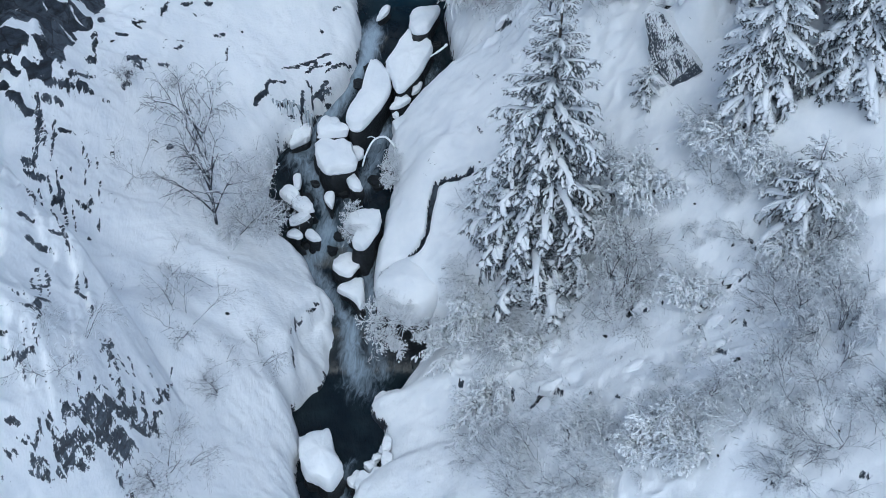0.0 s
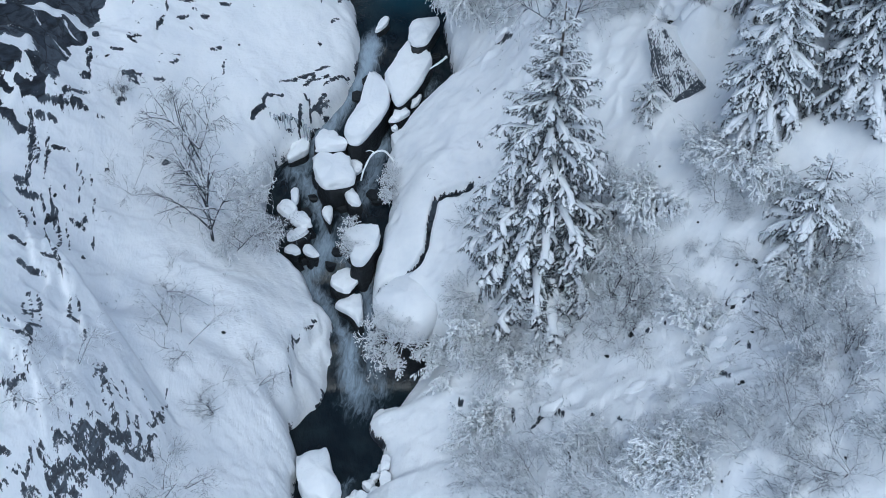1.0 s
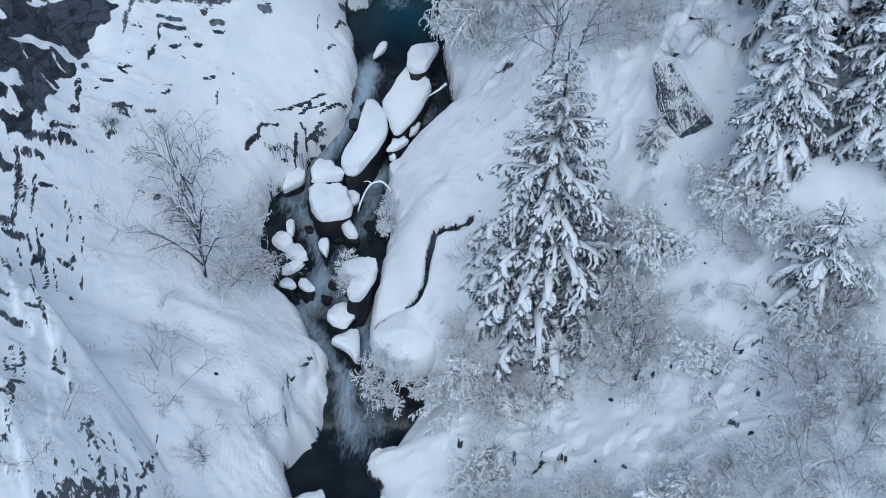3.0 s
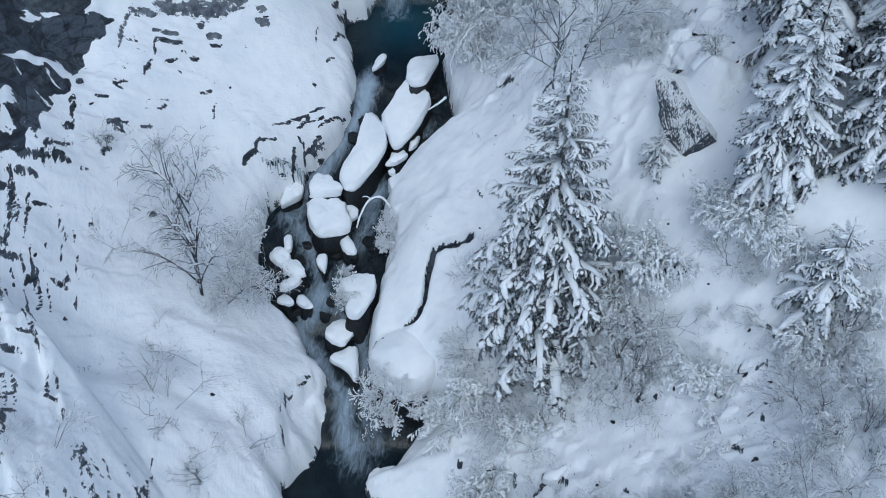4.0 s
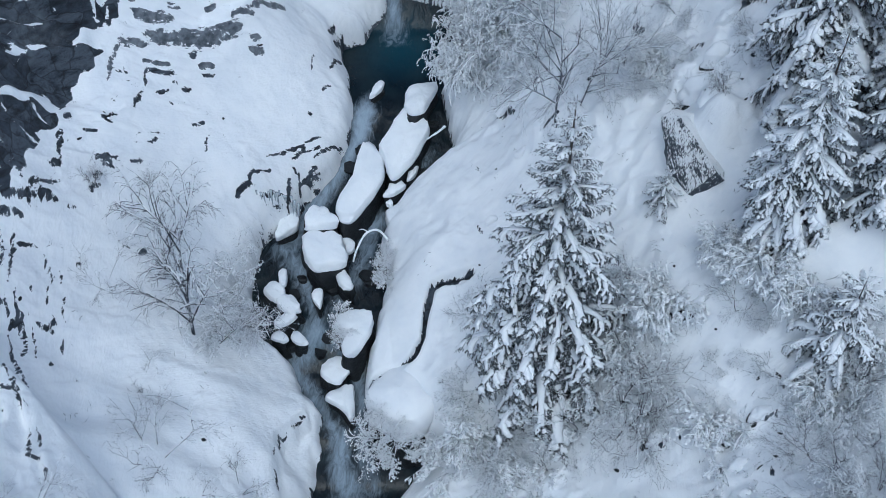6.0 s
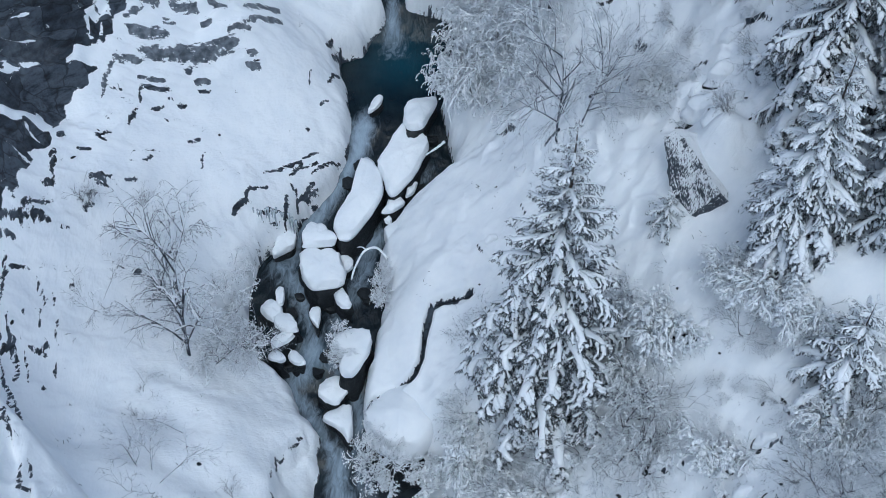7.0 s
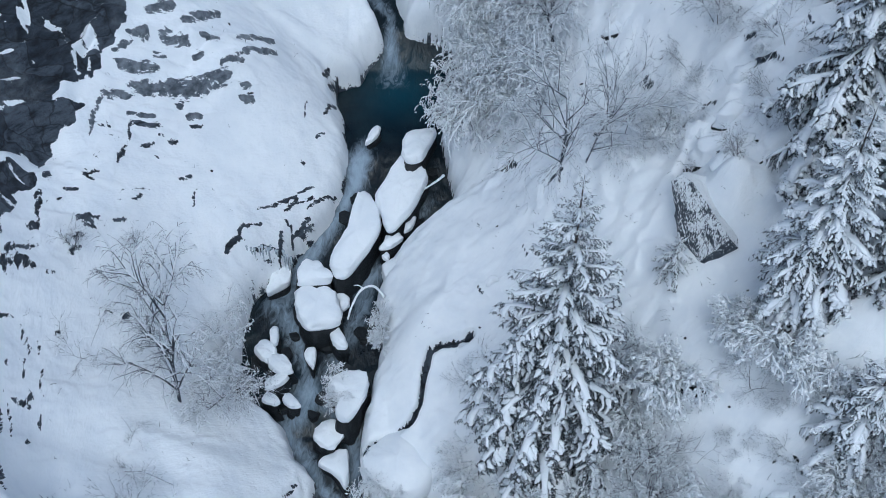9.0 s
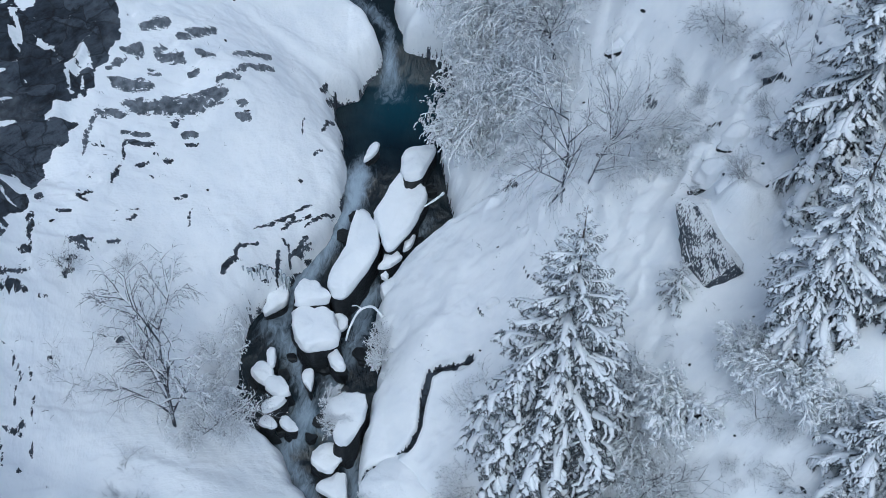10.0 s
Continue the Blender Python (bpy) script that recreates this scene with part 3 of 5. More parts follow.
def sheet(name, xs, ys, zs, material, attributes=()):
    """A mesh over the grid of xs and ys (2D arrays of one shape)."""
    ny, nx = zs.shape
    me = bpy.data.meshes.new(name)
    co = np.stack([xs, ys, zs], -1).reshape(-1, 3)
    i = np.arange(nx * ny).reshape(ny, nx)
    quads = np.stack([i[:-1, :-1], i[:-1, 1:], i[1:, 1:], i[1:, :-1]], -1).reshape(-1, 4)
    me.vertices.add(len(co)), me.vertices.foreach_set("co", co.ravel())
    me.loops.add(quads.size), me.loops.foreach_set("vertex_index", quads.ravel())
    me.polygons.add(len(quads)), me.polygons.foreach_set("loop_start", np.arange(0, quads.size, 4))
    me.polygons.foreach_set("use_smooth", np.ones(len(quads), bool))
    for key, val in attributes:
        me.attributes.new(key, "FLOAT", "POINT").data.foreach_set("value", val.ravel().astype(np.float32))
    me.materials.append(material)
    me.update()
    return new(name, me)


gx, gy = np.meshgrid(spread(-15.8, 14.5, 0.06, 1500), spread(15, 54.5, 0.068, 1500))
gz = ground_height(gx, gy)
sy, sx = np.gradient(gz, gy[:, 0], gx[0])
steep = np.hypot(sx, sy)
on_left = gx < left_x(gy) + 0.1
inland = left_x(gy) - gx
marked = ledge_relief(gx, gy)[0]
pale_band = ledge_relief(gx, gy, PALE_BANDS_A + PALE_BANDS_B)[0]
u, v = 0.68 * gx + 0.73 * gy, 0.73 * gy - 0.68 * gx
# low specks between the ledges
dash = ramp(lumps((0.74 * gx + 0.67 * gy) / 4.0, 0.74 * gy - 0.67 * gx, 0.26, 62, 2), 0.45, 0.6)
specks = 0.36 * dash * ramp(lumps(gx, gy, 2.4, 63, 2), 0.0, 0.4) * ramp(gy, 29, 31) * ramp(inland, 0.7, 1.8)
rock_and_shade = np.maximum(np.where(marked > 0.15, marked, 0), specks * on_left)
# joints between the upright beds of the bluff
bluff_in = bluff_x(gy) - gx + 0.3 * lumps(gx, gy, 1.3, 21)
joint = ramp(np.abs(lumps(gx + 0.1 * gy, (gy - 0.1 * gx) / 4.5, 0.42, 61, 3) - 0.02), 0.1, 0.02)
rock_and_shade = np.maximum(rock_and_shade, 0.62 * joint * ramp(bluff_in, 0.02, 0.15) * ramp(gy, 25, 24) * ramp(lumps(gx, gy, 1.4, 64, 2) + 0.45 * ramp(bluff_in, 1.6, 0.5) * ramp(gy, 22.5, 21), 0.05, 0.3))
# the overhung rim of the slab above the stream
rock_and_shade += 0.3 * ramp(steep, 2.0, 3.0) * on_left * ramp(gy, 34.5, 35.5) * ramp(gy, 38.6, 37.6) * ramp(inland, 1.6, 1.0)
# the dark cliffs, with snow lying on their ledges
tiers = cliff_tiers(gx, gy, np.maximum(cliff_x(gy) - gx + 0.5 * lumps(gx, gy, 1.6, 31), 0))
tread = tiers - np.floor(tiers)
ledge_snow = ramp(tread, 0.0, 0.06) * ramp(tread, 0.5, 0.3) * ramp(lumps(u / 1.6, v, 0.9, 75, 3), -0.12, 0.08)
ledge_snow = np.maximum(ledge_snow, 0.9 * ramp(lumps(gx, gy, 0.3, 76, 3), 0.1, 0.3) * ramp(lumps(gx, gy, 1.7, 77, 2), 0.1, 0.3))
cliff_rock = (1.3 - 1.2 * ledge_snow) * ramp(cliff_x(gy) - gx + 0.2 * lumps(gx, gy, 0.5, 98), -0.02, 0.1) * ramp(gy, 29.3, 29.8)
rock_and_shade = np.maximum(rock_and_shade, cliff_rock)
# cracks in the banks: the dark rock tone also paints the shade inside them
rock_and_shade = np.maximum(rock_and_shade, np.where(gx > -4, 1.1, 0.75) * ramp(crack(gx, gy), 0.2, 0.75))
low = gz - water_z(gy) - 0.33 * ramp(gy, 31.0, 32.2) * ramp(gy, 37.0, 35.6)
rock_and_shade = np.maximum(rock_and_shade, (0.7 * ramp(lumps(gx, gy, 0.8, 92, 3), -0.35, 0.15) + 0.2) * ramp(low + 0.35 * lumps(gx, gy, 0.45, 94), 0.5, 0.15))
pale = np.maximum(ramp(pale_band, 0.3, 0.5), 0.2 * ramp(bluff_x(gy) - gx, 0.2, 0.4))
upright = np.maximum(ramp(gx, -10, -11.5) * ramp(gy, 36, 33), ramp(gy, 26, 24))
ground = sheet("ground", gx, gy, gz, GROUND, [("rock", rock_and_shade), ("upright", upright), ("pale", pale)])
tagged(ground, "steep snow-covered gorge slopes with dark rock ledges showing", "ground", kind="structure")

# the stream
vy, vu = np.meshgrid(np.arange(17, 60, 0.06), np.linspace(0, 1, 70), indexing="ij")
vx = (left_x(vy) - 0.5) * (1 - vu) + (right_x(vy) + 0.5) * vu
# where the current breaks: lines of flow (x, y, half width, strength)
CURRENTS = [
    [(-3.8, 50.6, 0.5, 0.5), (-3.0, 50.0, 0.5, 0.6), (-2.2, 49.2, 0.3, 0.7), (-2.2, 47.6, 0.45, 0.8), (-2.1, 46.6, 0.9, 0.55), (-2.0, 45.8, 0.8, 0.15)],
    [(-3.1, 42.8, 0.5, 0.5), (-3.3, 42.0, 0.6, 1.0), (-3.5, 41.0, 0.4, 0.9), (-4.2, 39.6, 0.35, 0.7), (-5.2, 38.1, 0.5, 0.75), (-6.0, 36.9, 0.7, 0.55), (-6.2, 36.0, 0.7, 0.5)],
    [(-6.0, 35.4, 0.6, 0.55), (-5.4, 34.4, 0.4, 0.6), (-5.0, 33.2, 0.4, 0.5), (-5.0, 32.4, 0.7, 0.75), (-5.7, 31.3, 0.4, 0.5)],
    [(-5.9, 31.4, 0.35, 0.5), (-5.0, 30.2, 0.4, 0.6), (-4.4, 29.2, 0.4, 0.6), (-3.9, 28.6, 0.55, 0.75), (-3.8, 27.4, 0.6, 0.85), (-3.4, 26.8, 1.1, 0.65), (-3.0, 26.3, 1.1, 0.4), (-2.9, 25.7, 0.8, 0.1)],
    [(-0.4, 40.3, 0.3, 0.3), (-1.1, 39.2, 0.3, 0.4), (-2.3, 37.5, 0.4, 0.55), (-3.0, 37.0, 0.6, 0.55), (-3.0, 35.9, 0.5, 0.45), (-3.7, 34.2, 0.4, 0.45), (-4.5, 33.0, 0.4, 0.4)],
    [(-4.4, 32.2, 0.4, 0.5), (-3.3, 31.3, 0.3, 0.55), (-3.1, 30.2, 0.35, 0.6), (-3.2, 29.0, 0.5, 0.6), (-2.8, 27.8, 0.6, 0.6), (-2.5, 27.0, 0.6, 0.5)],
    [(-3.7, 23.2, 0.3, 0.4), (-4.1, 22.4, 0.45, 0.7), (-4.3, 20.5, 0.5, 0.7)],
]
foam = np.zeros_like(vx)
for line in CURRENTS:
    for (ax, ay, aw, af), (bx, by, bw, bf) in zip(line, line[1:]):
        dx, dy = bx - ax, by - ay
        f = np.clip(((vx - ax) * dx + (vy - ay) * dy) / (dx * dx + dy * dy), 0, 1)
        d = np.hypot(vx - ax - f * dx, vy - ay - f * dy) / (aw + (bw - aw) * f)
        foam = np.maximum(foam, 1.0 * (af + (bf - af) * f) * np.exp(-d * d))
foam += 0.16 * ramp(vy, 28.5, 30.5) * ramp(vy, 42.5, 41.0)
teal = 0.75 * np.exp(-(((vx + 1.6) / 1.8) ** 2 + ((vy - 45.8) / 1.7) ** 2)) + 0.5 * np.exp(-(((vx + 5.0) / 0.9) ** 2 + ((vy - 32.3) / 0.6) ** 2))
slope = np.abs(np.gradient(water_z(vy[:, 0]), vy[:, 0]))[:, None]
vz = water_z(vy) + 0.33 * ramp(vy, 31.0, 32.2) * ramp(vy, 37.0, 35.6) + (0.015 + 0.05 * np.clip(foam, 0, 1) + 0.04 * np.minimum(slope, 1)) * lumps(vx * 1.6, vy, 0.6, 91)
stream = sheet("water", vx, vy, vz, WATER, [("foam", foam), ("teal", teal)])
tagged(stream, "dark clear mountain stream with white water at its falls", "stream", kind="structure")


# ---- building blocks ----
class Shape:
    """Collects vertices and faces with material slots, and makes one mesh of them."""

    def __init__(self):
        self.v, self.f, self.s = [], [], []

    def tube(self, points, radii, sides=4, slot=0, flat=1.0, twist=0.0):
        """A tapered tube along points; flat squeezes it in height."""
        base = len(self.v)
        n = len(points)
        for i, (p, r) in enumerate(zip(points, radii)):
            d = points[min(i + 1, n - 1)] - points[max(i - 1, 0)]
            d = d.normalized() if d.length > 1e-9 else Vector((1, 0, 0))
            side = d.cross(Vector((0, 0, 1)))
            side = side.normalized() if side.length > 1e-3 else Vector((1, 0, 0))
            up = side.cross(d)
            for k in range(sides):
                a = 2 * math.pi * k / sides + twist
                self.v.append(p + side * (r * math.cos(a)) + up * (r * flat * math.sin(a)))
        for i in range(n - 1):
            for k in range(sides):
                a, b = base + i * sides + k, base + i * sides + (k + 1) % sides
                self.f.append((a, b, b + sides, a + sides)), self.s.append(slot)
        self.f.append(tuple(base + (n - 1) * sides + k for k in range(sides))), self.s.append(slot)
        self.f.append(tuple(base + k for k in reversed(range(sides)))), self.s.append(slot)

    def blade(self, p, d, width, slot=0):
        """A thin three-sided spike."""
        side = d.cross(Vector((0.2, 0.1, 1))).normalized() * width
        up = side.cross(d).normalized() * width
        b = len(self.v)
        self.v += [p + side, p - side, p + up, p + d]
        for tri in ((0, 1, 3), (1, 2, 3), (2, 0, 3)):
            self.f.append(tuple(b + t for t in tri)), self.s.append(slot)

    def mesh(self, name, materials):
        me = bpy.data.meshes.new(name)
        me.from_pydata([tuple(v) for v in self.v], [], self.f)
        for mt in materials:
            me.materials.append(mt)
        me.polygons.foreach_set("material_index", self.s)
        me.polygons.foreach_set("use_smooth", [True] * len(self.f))
        me.update()
        return me


def piece(name, me, parent, m=None, label=""):
    ob = new(name, me)
    ob.parent = parent
    if m is not None:
        ob.matrix_basis = m
    return tagged(ob, label)


def gz_at(x, y):
    return float(ground_height(x, y))


def closed(outline, n):
    """A closed smooth curve through the outline's corners."""
    p = [Vector(q) for q in outline]
    k, out = len(p), []
    for i in range(n):
        s = i * k / n
        j, f = int(s), s - int(s)
        a, b, c, d = p[j - 1], p[j % k], p[(j + 1) % k], p[(j + 2) % k]
        out.append(0.5 * (2 * b + (c - a) * f + (2 * a - 5 * b + 4 * c - d) * f * f + (3 * b - 3 * c + d - a) * f ** 3))
    return out


def rings_mesh(name, rings, material):
    s = Shape()
    n = len(rings[0])
    for r in rings:
        s.v += r
    for i in range(len(rings) - 1):
        for k in range(n):
            a, b = i * n + k, i * n + (k + 1) % n
            s.f.append((a, b, b + n, a + n)), s.s.append(0)
    s.f.append(tuple((len(rings) - 1) * n + k for k in range(n))), s.s.append(0)
    return s.mesh(name, [material])


def boulder(outline, top, base, cap=0.45, lean=(0, 0), label="snow-capped boulder standing in the stream", group="boulders in the stream", seed=0, name="boulder"):
    """A rock whose snow cap has the given plan; top: height of the cap's crown; lean: its slope along x and y."""
    n = 44
    ring = closed(outline, n)
    mid = sum(ring, Vector((0, 0))) / n
    span = sum((q - mid).length for q in ring) / n
    thing = new(name)
    thing.matrix_basis = pose(mid.x, mid.y, base)
    rim = top - base - cap

    def at(q, scale, z, wob):
        d = (q - mid) * scale
        h = z + lean[0] * d.x + lean[1] * d.y
        nz = (noise.fractal(Vector((d.x * 1.1 + seed * 3.1, d.y * 1.1, h * 1.1 + seed)), 0.9, 2.1, 3) + 0.75 * noise.noise(Vector((d.x * 2.6 + seed, d.y * 2.6, h * 2.6))) + 0.4 * noise.noise(Vector((d.x * 6, d.y * 6 + seed, h * 6)))) * wob
        d = d * (1 + nz / max(span, 0.2))
        return Vector((d.x, d.y, h + nz * 0.6))

    rock = [[at(q, s, z * rim, 0.2) for q in ring] for s, z in ((1.05, -0.3), (1.03, 0.1), (1.0, 0.45), (0.95, 0.75), (0.9, 1.0), (0.6, 1.05), (0.05, 1.05))]
    piece("rock", rings_mesh("rock", rock, WET), thing, label="dark wet rock")
    cap_rings = [[at(q, 0.86, rim - 0.02, 0.08) for q in ring]]
    for i in range(9):
        a = math.pi / 2 * i / 8
        cap_rings.append([at(q, (0.86 + 0.15 * math.cos(a)) if i < 8 else 0.86, rim + cap * (0.05 + 0.74 * math.sin(a)), 0.11) for q in ring])
    for s in (0.72, 0.5, 0.27, 0.03):
        cap_rings.append([at(q, s, rim + cap * (0.79 + 0.21 * (1 - (s / 0.86) ** 2)), 0.11) for q in ring])
    piece("snow_cap", rings_mesh("snow_cap", cap_rings, SNOW), thing, label="thick rounded snow cap")
    return tagged(thing, label, "boulder", group)


# ---- boulders ----
boulder([(-1.48, 42.35), (-0.98, 42.75), (-0.41, 42.96), (-0.17, 42.68), (-0.44, 41.88), (-0.79, 41.17), (-1.40, 41.19)], 3.25, 2.0, 0.5, seed=1)
boulder([(-1.99, 41.10), (-1.55, 41.76), (-0.86, 41.66), (-0.46, 40.96), (-0.72, 40.05), (-1.21, 39.02), (-1.89, 38.22), (-2.31, 38.87), (-2.62, 39.91)], 2.55, 0.7, 0.55, (0, 0.12), seed=2)
boulder([(-3.28, 40.04), (-2.88, 40.11), (-2.44, 39.44), (-2.40, 38.28), (-2.96, 37.13), (-3.56, 36.26), (-4.00, 36.31), (-4.25, 36.97), (-3.78, 38.12)], 2.1, 0.1, 0.55, (0, 0.12), label="long snow-capped boulder standing in the stream", seed=3)
boulder([(-5.6, 36.0), (-4.58, 36.16), (-4.13, 36.03), (-3.75, 34.64), (-4.17, 34.30), (-4.94, 34.20), (-5.42, 34.79)], 1.3, -0.6, 0.6, label="snow-capped boulder, its snow cracked across", seed=4)
boulder([(-5.52, 36.60), (-5.23, 37.05), (-4.60, 37.02), (-4.20, 36.50), (-4.25, 36.2), (-4.91, 36.1), (-5.48, 36.14)], 1.6, -0.2, 0.55, seed=5)
boulder([(-4.26, 34.59), (-3.85, 34.67), (-3.49, 33.83), (-3.68, 33.67), (-3.98, 33.84)], 0.55, -0.9, 0.35, seed=6)
boulder([(-7.07, 33.89), (-6.74, 34.33), (-6.3, 34.0), (-6.25, 33.6), (-6.5, 33.25), (-6.85, 33.5)], 0.25, -1.3, 0.35, label="low snow-capped rock in the middle of the stream", seed=7)
boulder([(-6.4, 33.65), (-5.95, 33.6), (-5.6, 33.25), (-5.55, 32.85), (-6.0, 32.75), (-6.4, 33.1)], 0.2, -1.4, 0.35, label="low snow-capped rock in the middle of the stream", seed=31)
boulder([(-6.0, 32.85), (-5.65, 32.7), (-5.9, 32.35), (-6.35, 32.1), (-6.6, 32.25), (-6.45, 32.6)], 0.05, -1.5, 0.3, label="low snow-capped rock in the middle of the stream", seed=32)
boulder([(-6.49, 34.44), (-6.35, 34.74), (-6.18, 34.47), (-6.16, 33.91), (-6.40, 33.92)], 0.4, -0.9, 0.3, seed=8)
boulder([(-6.65, 31.89), (-6.41, 32.21), (-6.02, 31.83), (-6.20, 31.66)], -0.38, -1.7, 0.25, label="small snow-capped stone in the stream", seed=9)
boulder([(-5.82, 32.24), (-5.48, 32.03), (-5.20, 31.70), (-5.47, 31.58), (-5.80, 31.81)], -0.4, -1.7, 0.25, label="small snow-capped stone in the stream", seed=10)
boulder([(-5.13, 33.75), (-4.85, 33.93), (-4.70, 33.5), (-4.80, 33.13), (-5.05, 33.4)], -0.02, -1.3, 0.25, label="small snow-capped stone in the stream", seed=11)
boulder([(-4.07, 35.81), (-3.89, 36.12), (-3.53, 36.04), (-3.44, 35.60), (-3.75, 35.37)], 0.7, -0.5, 0.3, label="small snow-capped stone in the stream", seed=12)
boulder([(-6.73, 36.11), (-6.67, 36.90), (-6.22, 37.62), (-5.87, 37.26), (-5.94, 36.61), (-6.37, 36.27)], 0.9, -0.4, 0.5, label="snow hump on a rock under the icicles", seed=13)
boulder([(-4.1, 32.03), (-3.85, 32.75), (-3.0, 32.9), (-2.6, 32.5), (-2.85, 31.5), (-3.36, 30.8), (-3.8, 31.1), (-3.75, 31.6)], 0.2, -1.9, 0.5, label="snow-capped boulder with drift twigs caught on it", seed=14)
boulder([(-4.75, 30.85), (-4.45, 31.42), (-3.97, 31.42), (-3.52, 31.09), (-3.79, 30.37), (-4.27, 30.37)], -1.1, -2.4, 0.35, seed=15)
boulder([(-4.46, 29.89), (-3.94, 30.40), (-3.46, 30.39), (-3.31, 29.65), (-3.39, 28.81), (-3.77, 29.35)], -1.5, -2.9, 0.4, seed=16)
boulder([(-2.77, 29.59), (-2.21, 30.20), (-1.28, 30.65), (-0.33, 30.20), (-0.14, 29.00), (-0.43, 28.12), (-1.23, 27.87), (-1.92, 28.13), (-2.68, 28.83)], 0.05, -3.0, 1.7, (0.18, 0.05), "big round snow mound on a rock of the bank", "rocks of the banks", 17)
boulder([(-5.67, 23.57), (-5.03, 23.95), (-4.53, 23.95), (-4.25, 23.05), (-3.90, 22.30), (-4.31, 21.57), (-4.87, 21.80), (-5.44, 22.17)], -2.8, -4.9, 1.2, label="snow-covered block of rock beside the lower pool", seed=18)
boulder([(-3.10, 42.38), (-2.85, 43.11), (-2.55, 43.15), (-2.61, 42.78), (-2.94, 42.39)], 2.8, 1.9, 0.25, label="small snow-capped stone at the pool's outlet", seed=20)
boulder([(-0.77, 38.38), (-0.26, 38.94), (0.08, 39.03), (-0.03, 38.73), (-0.48, 38.32)], 1.6, 0.3, 0.25, seed=21)
boulder([(-2.35, 37.85), (-1.93, 38.67), (-1.44, 38.38), (-1.91, 37.87)], 1.5, 0.1, 0.3, seed=22)
boulder([(-2.30, 37.55), (-2.09, 37.86), (-1.91, 37.66), (-2.03, 37.39)], 1.2, 0.1, 0.2, label="small snow-capped stone in the stream", seed=23)
boulder([(-1.44, 38.65), (-1.23, 39.39), (-0.96, 39.40), (-1.04, 38.86), (-1.30, 38.59)], 1.6, 0.3, 0.25, seed=24)
boulder([(-2.47, 23.67), (-2.26, 24.06), (-2.02, 23.80), (-2.12, 23.41), (-2.43, 23.32)], -3.7, -4.8, 0.25, label="snow pillow on a stone at the pool's edge", seed=25)
boulder([(-2.51, 22.97), (-2.30, 23.32), (-2.00, 23.14), (-2.09, 22.51), (-2.31, 22.37)], -3.7, -4.8, 0.25, label="snow pillow on a stone at the pool's edge", seed=26)
boulder([(-3.55, 22.12), (-3.23, 22.61), (-2.89, 22.54), (-2.68, 22.87), (-2.34, 22.69), (-2.43, 22.22), (-2.97, 21.73), (-3.42, 21.78)], -4.1, -5.1, 0.3, label="snow-covered stones at the stream's edge", seed=27)


